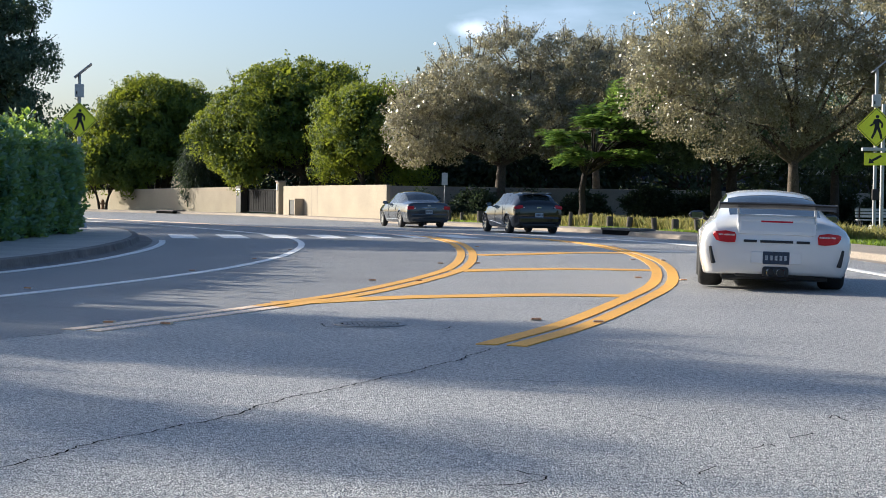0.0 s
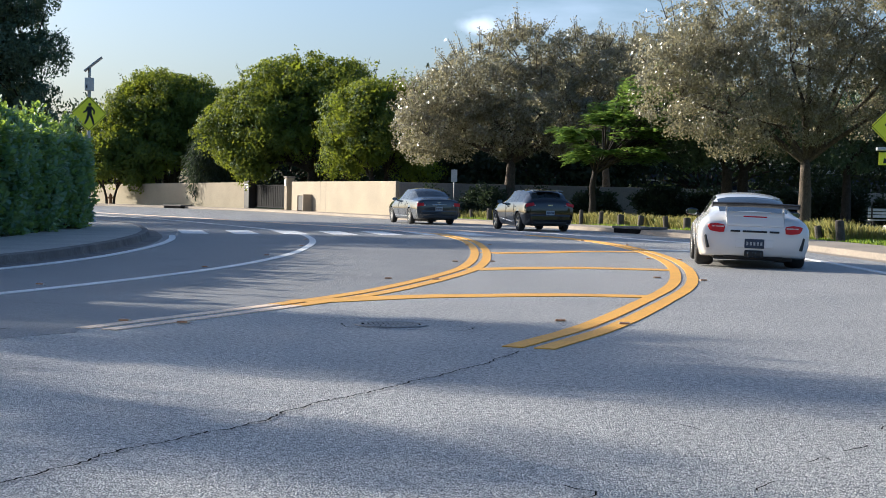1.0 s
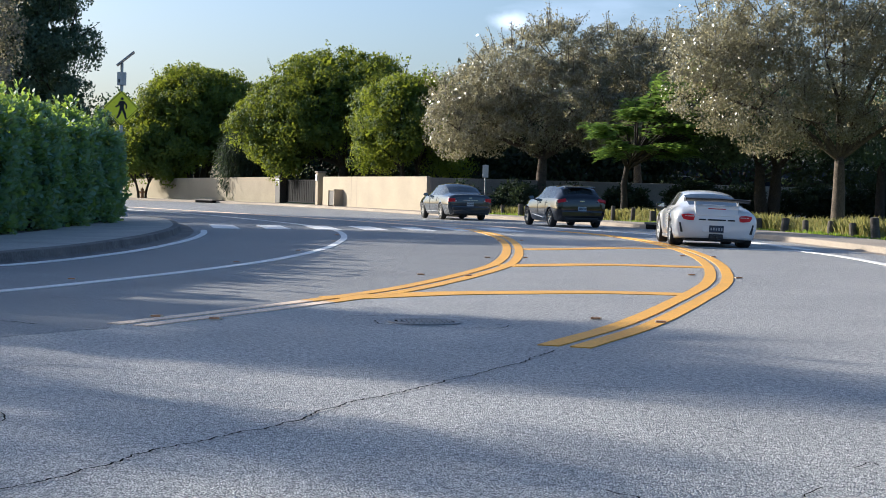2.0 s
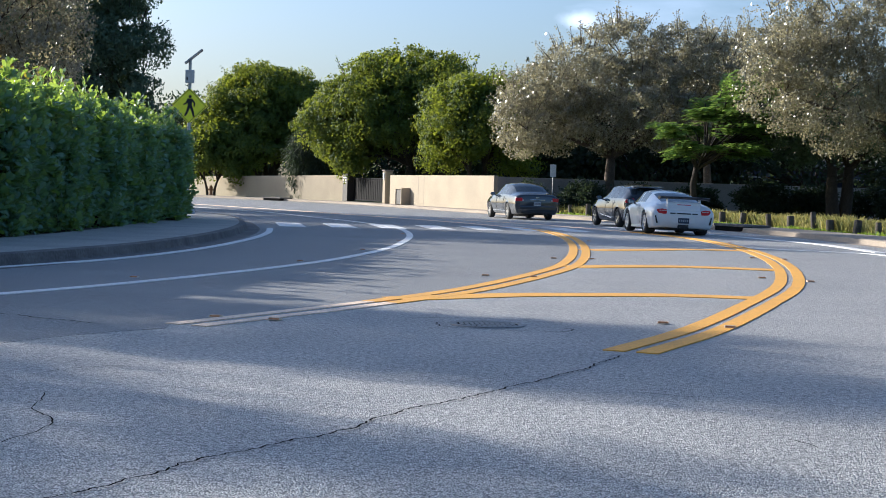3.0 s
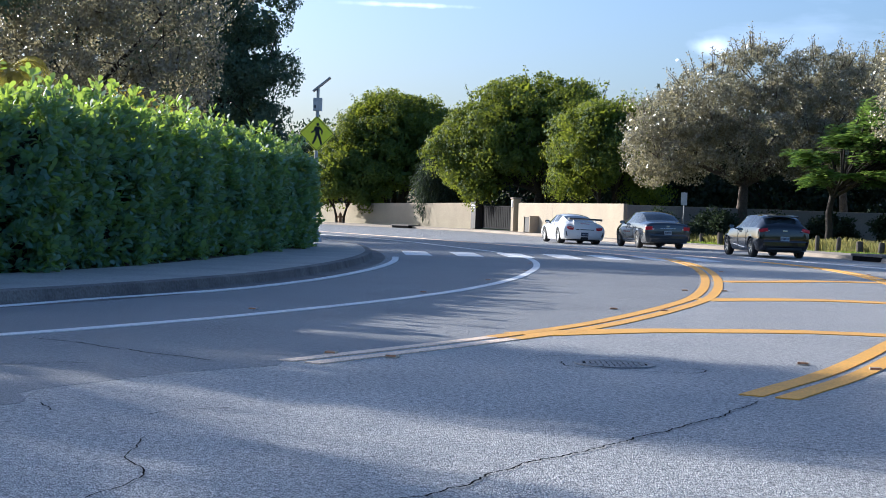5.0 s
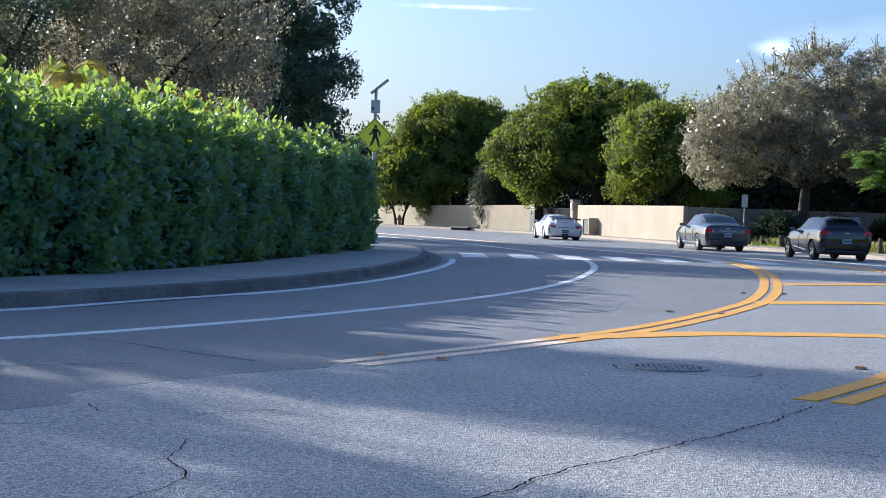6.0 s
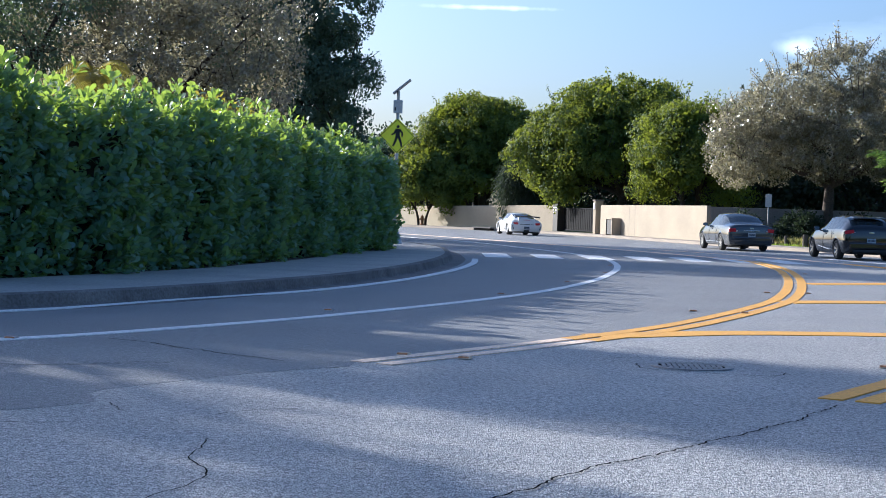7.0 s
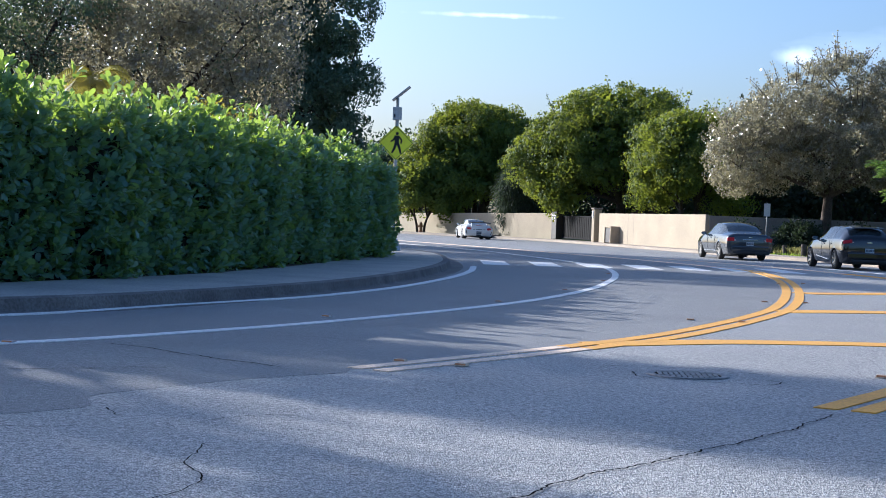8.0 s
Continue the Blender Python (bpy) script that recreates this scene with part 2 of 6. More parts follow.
def ribbon(bm, line, width, z0, z1, ragged=0.0, rnd=random):
    """A flat strip with thickness along a line in the plan."""
    a, b = offset(line, -width / 2), offset(line, width / 2)
    rows = []
    for p, q in zip(a, b):
        p, q = (v + Vector((rnd.uniform(-ragged, ragged), rnd.uniform(-ragged, ragged))) for v in (p, q))
        rows.append([bm.verts.new((p.x, p.y, z0)), bm.verts.new((p.x, p.y, z1)), bm.verts.new((q.x, q.y, z1)), bm.verts.new((q.x, q.y, z0))])
    for r, s in zip(rows, rows[1:]):
        for i in range(3):
            bm.faces.new((r[i], r[i + 1], s[i + 1], s[i]))
    bm.faces.new(rows[0][::-1]), bm.faces.new(rows[-1])
    bmesh.ops.recalc_face_normals(bm, faces=bm.faces[:])


def sweep(bm, line, profile):
    """A profile (offset to the right, height) swept along a line in the plan."""
    rows = []
    lines = [offset(line, d) for d, _ in profile]
    for i in range(len(line)):
        rows.append([bm.verts.new((lines[j][i].x, lines[j][i].y, profile[j][1])) for j in range(len(profile))])
    for r, s in zip(rows, rows[1:]):
        for j in range(len(profile) - 1):
            bm.faces.new((r[j], r[j + 1], s[j + 1], s[j]))
    bm.faces.new(rows[0]), bm.faces.new(rows[-1][::-1])
    bmesh.ops.recalc_face_normals(bm, faces=bm.faces[:])


def structure(name, bm, material, label, smooth=False, category=""):
    return tagged(mesh_object(name, bm, material, smooth=smooth), label, category, "", "structure")


# ---------- ground, road, kerbs ----------
def xy(*values):
    return [(values[i], values[i + 1]) for i in range(0, len(values), 2)]


LEFT_KERB = curve(xy(-22, -6, -13, 7, -9.3, 12.6, -7.45, 16, -6.73, 18.9, -6.30, 22.4, -6.21, 25, -6.38, 29.4, -6.94, 34.7, -7.9, 39.9, -9.6, 46, -13, 52.5, -19, 58.5, -32, 69, -60, 88), 0.6)
RIGHT_KERB = curve(xy(8.6, -12, 8.7, 12, 8.65, 26, 8.5, 33, 8.2, 39, 7.5, 45, 6.4, 51, 4.8, 57, 2.3, 63.4, -0.8, 70, -4.6, 79, -10.5, 93.5, -16, 103.5, -31, 119.5, -62, 148), 0.8)

bm = bmesh.new()
ring = [bm.verts.new((2600 * math.cos(a * math.pi / 24), 2600 * math.sin(a * math.pi / 24), -0.03)) for a in range(48)]
bm.faces.new(ring)
structure("ground", bm, LAWN, "flat dry lawn and soil that runs to the horizon")

bm = bmesh.new()
prism(bm, [tuple(p) for p in LEFT_KERB] + [tuple(p) for p in reversed(RIGHT_KERB)], -0.25, 0.0)
road = structure("road", bm, ASPHALT_OLD, "grey asphalt road that bends to the left", category="road")

JOINT = curve(xy(-12.6, 2, -4.5, 8.3, -3.9, 9.9, -3.4, 11.2, -2.95, 11.9), 0.3)
SEAM = curve(xy(-3.0, 12.3, -1.92, 15.2, -1.1, 18.0, -0.22, 22.7, 0.1, 26.3, 0.25, 31, 0.24, 35.5, 0.07, 39.8, -0.4, 44.2, -1.2, 47.6, -4.2, 54.2, -7.6, 60.3, -12.8, 69, -24.3, 85), 0.6)
bm = bmesh.new()
prism(bm, [tuple(p) for p in JOINT + SEAM] + [tuple(p) for p in reversed(offset(LEFT_KERB, 0.31)) if 8 < p.y < 72], -0.2, 0.0025)
structure("road_new_surface", bm, ASPHALT, "smoother newer asphalt of the inner lanes", category="road")

bm = bmesh.new()
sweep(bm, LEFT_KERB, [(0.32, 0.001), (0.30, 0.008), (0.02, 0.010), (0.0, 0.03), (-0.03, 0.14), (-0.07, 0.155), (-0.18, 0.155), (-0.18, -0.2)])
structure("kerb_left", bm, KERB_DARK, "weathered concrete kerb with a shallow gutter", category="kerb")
inner = offset(LEFT_KERB, -0.18)
bm = bmesh.new()
prism(bm, [tuple(p) for p in inner] + [tuple(p) for p in reversed(offset(LEFT_KERB, -2.3))], -0.2, 0.15)
pavement_left = structure("pavement_left", bm, CONCRETE, "grey concrete pavement beside the hedge", category="pavement")
bm = bmesh.new()
prism(bm, [tuple(p) for p in offset(LEFT_KERB, -2.3)] + [(-75, 88), (-75, -6)], -0.2, 0.13)
structure("garden_bed", bm, SOIL, "dark soil and leaf litter under the hedge", category="soil")

bm = bmesh.new()
sweep(bm, RIGHT_KERB, [(-0.35, 0.001), (-0.33, 0.004), (-0.02, 0.006), (0.0, 0.03), (0.03, 0.13), (0.07, 0.145), (0.18, 0.145), (0.18, -0.2)])
structure("kerb_right", bm, CONCRETE_PALE, "pale concrete kerb with a shallow gutter", category="kerb")
bm = bmesh.new()
prism(bm, [tuple(p) for p in offset(RIGHT_KERB, 0.18)] + [tuple(p) for p in reversed(offset(RIGHT_KERB, 2.1))], -0.2, 0.14)
structure("pavement_right", bm, CONCRETE_PALE, "pale sunlit concrete pavement", category="pavement")
bm = bmesh.new()
lawn_edge = [p for p in offset(RIGHT_KERB, 2.1) if p.y > -10]
prism(bm, [tuple(p) for p in lawn_edge] + [(-40, 175), (60, 175), (60, -10)], -0.2, 0.10)
structure("lawn", bm, LAWN, "grassy verge behind the pavement", category="grass")

# ---------- road markings ----------
YELLOW_A = curve(xy(-2.87, 12.2, -1.72, 15.2, -0.87, 18.0, 0.0, 22.7, 0.33, 26.3, 0.48, 31, 0.47, 35.5, 0.3, 39.8, -0.15, 44.2, -0.9, 47.6, -3.9, 54.2, -7.3, 60.3, -12.5, 69, -24, 85, -50, 112), 0.4)
YELLOW_B = curve(xy(0.44, 11.4, 1.17, 13.5, 2.02, 16.7, 2.85, 20.2, 3.45, 24.0, 3.83, 27.6, 4.03, 31, 4.09, 34.5, 3.97, 38.5, 3.6, 41.8, 2.9, 45.2, 1.0, 50.4, -1.0, 54.5, -4.2, 59), 0.4)


def marking(name, line, width, material, label, z=0.0085, ragged=0.004):
    z += {"yellow_hatch_line": -0.0012, "crosswalk_bar": -0.0022, "white_lane_line": 0.0012, "white_edge_line": 0.0045}.get(name, 0.0)
    bm = bmesh.new()
    ribbon(bm, line, width, 0.0, z, ragged)
    ob = mesh_object(name, bm, material)
    return tagged(ob, label, "road marking", "", "structure")


for line, text in ((YELLOW_A, "inner"), (YELLOW_B, "outer")):
    for d in (-0.118, 0.118):
        both = offset(line, d)
        cut = 9 if text == "inner" else 1
        if cut > 1:
            marking("yellow_line", both[:cut], 0.135, YELLOW_WORN, "worn end of a double yellow centre line")
        far = next(k for k, p in enumerate(both) if p.y > 47)
        marking("yellow_line", both[cut - 1:far + 1], 0.16, YELLOW_PAINT, "yellow painted centre line, one of a double line")
        marking("yellow_line", both[far:], 0.12, YELLOW_WORN, "pale worn far end of a double centre line")
for pts in (xy(-1.62, 15.75, -0.5, 16.9, 0.2, 17.3, 1.2, 17.75, 2.15, 17.75), xy(0.16, 23.6, 1.0, 24.3, 1.97, 24.9, 3.4, 24.8), xy(0.66, 30.8, 1.9, 32.0, 2.6, 32.9, 3.88, 33.4)):
    marking("yellow_hatch_line", curve(pts, 0.4), 0.46 if pts[0][1] < 20 else 0.60, YELLOW_PAINT, "yellow painted cross line of the traffic island")
LANE_W = curve(xy(-12.5, 3, -8.0, 9.2, -5.95, 12.55, -5.0, 15.1, -4.40, 17.3, -3.70, 20.7, -3.25, 24, -3.02, 28.2, -3.09, 32.3, -3.30, 35.9, -3.74, 39.8, -4.45, 43.6, -5.8, 48.0, -8.5, 55.7 - 1, -10.8, 60, -14, 65.5, -24, 79, -50, 104), 0.4)
marking("white_lane_line", LANE_W[LANE_W.index(min(LANE_W, key=lambda p: abs(p.y - 12.2))):], 0.15, WHITE_PAINT, "white painted lane line")
EDGE_W = curve(xy(-13, 6, -9.4, 12, -7.40, 15.4, -6.75, 18.2, -6.1, 21.2, -5.84, 24.4, -5.84, 27.5, -6.05, 31.5, -6.48, 35.4, -7.05, 38.7), 0.4)
marking("white_edge_line", EDGE_W, 0.15, WHITE_PAINT, "white painted edge line beside the kerb")
marking("white_edge_line", curve(xy(6.4, 5, 6.75, 16, 6.92, 25.8, 7.0, 31.0, 6.7, 33.8, 6.1, 34.2), 0.5), 0.15, WHITE_PAINT, "white painted edge line beside the kerb")
marking("white_cross_line", curve(xy(4.15, 35.5, 5.2, 34.75, 6.1, 34.3, 7.0, 33.9), 0.5), 0.3, WHITE_PAINT, "thin white line across the lane")
marking("white_edge_line", curve(xy(7.1, 34.8, 6.7, 40.0, 5.7, 43.6, 4.7, 46.5, 3.0, 50.5, 1.9, 53.0), 0.5), 0.3, WHITE_PAINT, "broad worn white edge line")
for k in range(7):
    x, y = -7.27 + 1.28 * k, 43.0 + 0.72 * k
    marking("crosswalk_bar", [Vector((x + 0.42, y - 2.0)), Vector((x, y)), Vector((x - 0.42, y + 2.0))], 0.70, WHITE_PAINT, "white painted bar of a pedestrian crossing")

# ---------- road furniture set in the asphalt ----------
def pavement_marker(x, y, turn, colour, label):
    ob = thing("pavement_marker", pose(x, y, 0.006, 0, 0, turn), label, "road marker", "raised pavement markers")
    bm = bmesh.new()
    low = [bm.verts.new(p) for p in ((-0.05, -0.05, 0), (0.05, -0.05, 0), (0.05, 0.05, 0), (-0.05, 0.05, 0))]
    high = [bm.verts.new(p) for p in ((-0.046, -0.02, 0.018), (0.046, -0.02, 0.018), (0.046, 0.02, 0.018), (-0.046, 0.02, 0.018))]
    bm.faces.new(high)
    for i in range(4):
        bm.faces.new((low[i], low[(i + 1) % 4], high[(i + 1) % 4], high[i]))
    part("marker_body", bm, colour, ob)
    for s in (-1, 1):
        bm = bmesh.new()
        box(bm, -0.04, 0.04, -0.003, 0.003, -0.008, 0.008, m=pose(0, s * 0.036, 0.010, s * 35, 0, 0))
        part("reflector", bm, MARKER_LENS, ob, "amber reflector strip")
    return ob


MARKER_YELLOW = surface("marker_plastic", (0.62, 0.47, 0.30), (0.5, 0.38, 0.25), rough=0.5, bump=0)
MARKER_PALE = surface("pale_marker_plastic", (0.55, 0.50, 0.46), (0.42, 0.36, 0.33), rough=0.5, bump=0)
MARKER_LENS = surface("marker_lens", (0.60, 0.27, 0.10), rough=0.15, bump=0, coat=0.6)
for x, y in xy(-0.93, 20.4, -0.32, 20.4, 0.85, 13.9, 1.39, 13.7, -2.80, 12.95, -2.31, 12.9, -0.04, 26.3, 0.59, 26.6, 0.26, 35.6, 0.80, 36.4, 3.60, 29.3, 4.15, 29.1, 3.37, 21.6, 2.80, 22.1, 4.25, 38.4, 3.4, 41.5):
    pavement_marker(x, y, random.uniform(-8, 8), MARKER_YELLOW, "small amber raised road marker beside the yellow line")
for x, y in xy(-5.92, 12.65, -4.73, 17.6, -3.66, 22.5, -3.34, 27.3, -3.24, 32.6, -3.6, 37.4):
    pavement_marker(x, y, random.uniform(-8, 8), MARKER_PALE, "small pale raised road marker on the white line")


def manhole(x, y):
    ob = thing("manhole_cover", pose(x, y, 0.004, 0, 0, 8), "round cast iron drain cover with slots, set in the asphalt", "manhole cover")
    bm = bmesh.new()
    n = 40
    rings = [[bm.verts.new((r * math.cos(2 * math.pi * i / n), r * math.sin(2 * math.pi * i / n), z)) for i in range(n)] for r, z in ((0.315, 0.0), (0.31, 0.006), (0.255, 0.006), (0.25, -0.02))]
    for a, b in zip(rings, rings[1:]):
        for i in range(n):
            bm.faces.new((a[i], a[(i + 1) % n], b[(i + 1) % n], b[i]))
    part("cover_frame", bm, CAST_IRON, ob, "worn iron ring")
    # flat black disc stands in for the shade below the bars
    bm = bmesh.new()
    bmesh.ops.create_circle(bm, cap_ends=True, segments=36, radius=0.252, matrix=Matrix.Translation((0, 0, 0.001)))
    part("pit", bm, CRACK, ob, "black disc painted as the shade under the bars")
    for k in range(-5, 6):
        half = math.sqrt(0.25 ** 2 - (k * 0.042) ** 2)
        bm = bmesh.new()
        box(bm, -0.015, 0.015, -half, half, 0.001, 0.008, 0.003, m=pose(k * 0.042, 0, 0))
        part("grate_bar", bm, CAST_IRON, ob)
    for s in (-1, 1):
        bm = bmesh.new()
        box(bm, -0.22, 0.22, s * 0.11 - 0.012, s * 0.11 + 0.012, 0.001, 0.010, 0.003)
        part("grate_rib", bm, CAST_IRON, ob)
    return ob


manhole(-0.62, 13.2)


def crack(points, width, seed, wander=0.05):
    wander *= 0.7
    rnd = random.Random(seed)
    line = curve(points, 0.035)
    bm = bmesh.new()
    a, b, verts, drift = offset(line, -1), offset(line, 1), [], 0.0
    for p, q, r in zip(line, a, b):
        drift = 0.75 * drift + rnd.uniform(-wander, wander)
        side, w = (q - p) * drift, width * rnd.uniform(0.45, 1.0)
        p, q, r = p + side, q + side, r + side
        verts.append((bm.verts.new((*(p + (q - p) * w), 0.0065)), bm.verts.new((*(p + (r - p) * w), 0.0065))))
    for u, v in zip(verts, verts[1:]):
        bm.faces.new((u[0], u[1], v[1], v[0]))
    structure("crack", bm, CRACK, "thin ragged open crack in the asphalt", category="crack")


crack(xy(0.36, 11.1, 0.07, 10.2, -0.28, 9.37, -0.57, 8.61, -0.84, 8.14, -1.04, 7.48, -1.43, 6.7, -1.71, 5.98, -2.3, 4.6), 0.0075, 1, 0.022)
crack(xy(-2.66, 8.3, -2.61, 8.08, -2.51, 7.69, -2.34, 7.42, -2.31, 7.18, -2.36, 6.8), 0.0045, 2, 0.015)
crack(xy(-5.3, 13.1, -4.8, 12.85, -4.37, 12.49), 0.010, 3, 0.02)
crack(xy(-4.28, 12.54, -4.04, 12.33, -3.48, 12.03), 0.012, 4, 0.02)
crack(xy(-5.3, 10.85, -4.73, 11.01, -4.15, 11.53), 0.006, 12, 0.02)
crack(xy(-1.05, 13.2, -0.95, 12.85, -0.55, 12.75, -0.05, 12.75, 0.05, 13.0, -0.1, 13.1), 0.007, 5, 0.02)
crack(xy(-1.3, 13.6, -0.7, 13.75, 0.0, 13.55), 0.006, 6, 0.03)
crack(xy(0.30, 6.05, 0.42, 5.9, 0.28, 5.75, 0.1, 5.7), 0.006, 9, 0.02)
crack(xy(-4.9, 14.6, -4.1, 14.8, -3.2, 14.6), 0.004, 11, 0.03)

# unseen ring added behind the camera closes the place and darkens car reflections
bm = bmesh.new()
rows = []
for i in range(61):
    a = radians(170 + 200 * i / 60)
    r = 62 + 3 * math.sin(5 * a)
    x, y = r * math.cos(a), r * math.sin(a)
    top = 7.5 + 1.2 * math.sin(9.3 * a) + 0.8 * math.sin(23 * a + 1)
    rows.append([bm.verts.new((x * f, y * f, z)) for f, z in ((0.97, -0.02), (0.96, top * 0.5), (0.98, top * 0.9), (1.02, top), (1.06, top * 0.8), (1.06, -0.02))])
for a, b in zip(rows, rows[1:]):
    for j in range(5):
        bm.faces.new((a[j], a[j + 1], b[j + 1], b[j]))
bmesh.ops.recalc_face_normals(bm, faces=bm.faces[:])
structure("backdrop", bm, surface("backdrop_dark_green", (0.035, 0.055, 0.03), (0.02, 0.035, 0.022), rough=0.9, scale=0.6, fine=3, bump=1.0, dist=0.3), "unseen dark ring added behind the camera to darken reflections", smooth=True)
crack(xy(0.96, 7.73, 1.01, 7.65, 1.06, 7.52), 0.005, 21, 0.015)
crack(xy(1.98, 11.10, 2.06, 11.07), 0.005, 22, 0.015)
crack(xy(3.36, 13.96, 3.48, 14.05), 0.005, 23, 0.015)
crack(xy(1.59, 6.99, 1.67, 7.10, 1.73, 7.17), 0.005, 24, 0.015)
crack(xy(1.94, 7.68, 2.00, 7.77, 2.00, 7.59), 0.005, 25, 0.015)
crack(xy(2.16, 7.99, 2.24, 8.02, 2.32, 8.05), 0.005, 26, 0.015)
crack(xy(1.02, 6.02, 1.07, 6.14, 1.13, 6.21), 0.005, 27, 0.015)
crack(xy(0.91, 5.88, 0.93, 5.77), 0.005, 28, 0.015)
crack(xy(0.42, 9.17, 0.60, 9.10, 0.73, 9.09), 0.005, 29, 0.015)
crack(xy(1.35, 6.67, 1.43, 6.80, 1.47, 6.75), 0.005, 30, 0.015)
crack(xy(-5.02, 10.81, -4.69, 11.11, -4.23, 11.55), 0.005, 31, 0.015)
crack(xy(-3.60, 9.33, -3.43, 9.05), 0.005, 32, 0.015)
crack(xy(-2.91, 9.10, -2.79, 9.35, -2.59, 9.53), 0.005, 34, 0.015)
crack(xy(-3.76, 8.41, -3.60, 8.45, -3.44, 8.56), 0.005, 35, 0.015)
# ---------- garden walls, gate, building ----------
def wall_run(name, a, b, height, thick, material, label, coping=0.0):
    a, b = Vector(a), Vector(b)
    way = (b - a).normalized()
    m = Matrix.Translation((a.x, a.y, 0)) @ Matrix.Rotation(math.atan2(way.y, way.x), 4, "Z")
    length = (b - a).length
    bm = bmesh.new()
    box(bm, 0, length, -thick, 0, 0.0, height, 0.02)
    bmesh.ops.transform(bm, matrix=m, verts=bm.verts[:])
    ob = structure(name, bm, material, label, category="wall")
    return ob, m, length


WALL_CORNER, GATE_R, GATE_L, WALL_END = (-2.95, 79.3), (-9.9, 95.2), (-14.0, 105.6), (-29.8, 126)
wall_a, m_a, len_a = wall_run("wall_road", WALL_CORNER, GATE_R, 1.9, 0.2, STUCCO, "sunlit beige stucco garden wall with tree shadows on it")
wall_b, m_b, len_b = wall_run("wall_road_far", GATE_L, WALL_END, 1.9, 0.2, STUCCO, "sunlit beige stucco garden wall with tree shadows on it")
for v in wall_b.data.vertices:
    v.co.z *= 1.0 - 0.16 * ((v.co.x + 14.0) / -15.8)
wall_c, m_c, len_c = wall_run("wall_end", WALL_END, (-75, 168), 1.6, 0.2, STUCCO, "beige stucco garden wall")
wall_d, m_d, len_d = wall_run("wall_park", (45, 93), (-2.75, 79.25), 1.85, 0.2, STUCCO_GREY_SHADED, "low stucco wall behind shrubs, shade put into its grey")
for t0 in (10.9, 11.9):
    bm = bmesh.new()
    box(bm, t0, t0 + 0.03, -0.03, 0.004, 0.05, 1.88)
    bmesh.ops.transform(bm, matrix=m_a, verts=bm.verts[:])
    part("control_joint", bm, STUCCO_GREY_SHADED, wall_a, "narrow vertical joint")


def gate_pillar(p, turn, text_bars):
    ob = thing("gate_pillar", pose(p[0], p[1], 0.14, 0, 0, turn), "dark bronze gate pillar with pale lettering bars" if text_bars else "narrow pale gate pillar with an intercom", "gate pillar")
    bm = bmesh.new()
    w = 0.45 if text_bars else 0.2
    box(bm, -w, w, -0.25, 0.25, 0, 2.0, 0.02)
    part("shaft", bm, DARK_METAL if text_bars else STUCCO, ob)
    bm = bmesh.new()
    box(bm, -w - 0.05, w + 0.05, -0.3, 0.3, 2.0, 2.09, 0.02)
    part("cap", bm, STUCCO_GREY_SHADED, ob, "flat stone cap")
    if text_bars:
        for k in range(3):
            bm = bmesh.new()
            box(bm, -0.32, 0.32 - 0.06 * k, -0.262, -0.25, 1.55 - 0.17 * k, 1.63 - 0.17 * k)
            part("lettering_bar", bm, SIGN_WHITE, ob)
    else:
        bm = bmesh.new()
        box(bm, -0.1, 0.1, -0.30, -0.25, 1.5, 1.9, 0.01)
        part("intercom", bm, SIGN_WHITE, ob, "pale intercom box")
    return ob


gate_pillar((-13.75, 105.0), -62, True)
gate_pillar((-10.1, 95.7), -62, False)
# bronze darkened and dulled so the gate carries the trees' shade in its colour
GATE_METAL_SHADED = surface("dark_bronze_gate_shaded", (0.012, 0.012, 0.013), rough=0.85, fine=30, bump=0.1, spec=0.1)
gate = thing("driveway_gate", pose(-11.9, 101.2, 0.14, 0, 0, -68), "dark bronze panelled driveway gate, closed, shade put into its colour", "gate")
bm = bmesh.new()
box(bm, -4.3, 4.3, -0.02, 0.02, 0.08, 1.55)
part("panel", bm, GATE_METAL_SHADED, gate)
for k in range(2):
    bm = bmesh.new()
    box(bm, -4.4, 4.4, -0.05, 0.05, 0.08 + 1.42 * k, 0.16 + 1.42 * k, 0.01)
    part("rail", bm, GATE_METAL_SHADED, gate)
for k in range(21):
    bm = bmesh.new()
    box(bm, -4.3 + 0.43 * k - 0.02, -4.3 + 0.43 * k + 0.02, -0.04, 0.04, 0.1, 1.5)
    part("bar", bm, GATE_METAL_SHADED, gate)

niche = thing("bin_enclosure", m_a @ pose(14.0, 0.004, 0.14), "pale stucco bin enclosure with a dark door, against the wall", "bin enclosure")
bm = bmesh.new()
for x in (-0.62, 0.50):
    box(bm, x, x + 0.12, -0.0, 0.55, 0, 0.92, 0.01)
box(bm, -0.62, 0.62, 0.0, 0.55, 0.92, 1.0, 0.01)
part("shell", bm, STUCCO, niche)
bm = bmesh.new()
box(bm, -0.5, 0.5, 0.42, 0.5, 0.04, 0.92, 0.01)
part("door", bm, DARK_METAL, niche, "dark slatted door")

hydrant = thing("fire_hydrant", pose(-26.2, 118.6, 0.14, 0, 0, 20), "small brown fire hydrant beside the beige wall", "hydrant")
bm = bmesh.new()
cone(bm, (0, 0, 0), (0, 0, 0.06), 0.2, 0.2, 16)
cone(bm, (0, 0, 0.06), (0, 0, 0.6), 0.13, 0.12, 16)
HYDRANT_PAINT = surface("hydrant_paint", (0.33, 0.16, 0.06), (0.25, 0.12, 0.05), rough=0.5, bump=0.05)
part("barrel", bm, HYDRANT_PAINT, hydrant)
bm = bmesh.new()
cone(bm, (0, 0, 0.6), (0, 0, 0.75), 0.16, 0.05, 16)
cone(bm, (0, 0, 0.75), (0, 0, 0.82), 0.035, 0.035, 6)
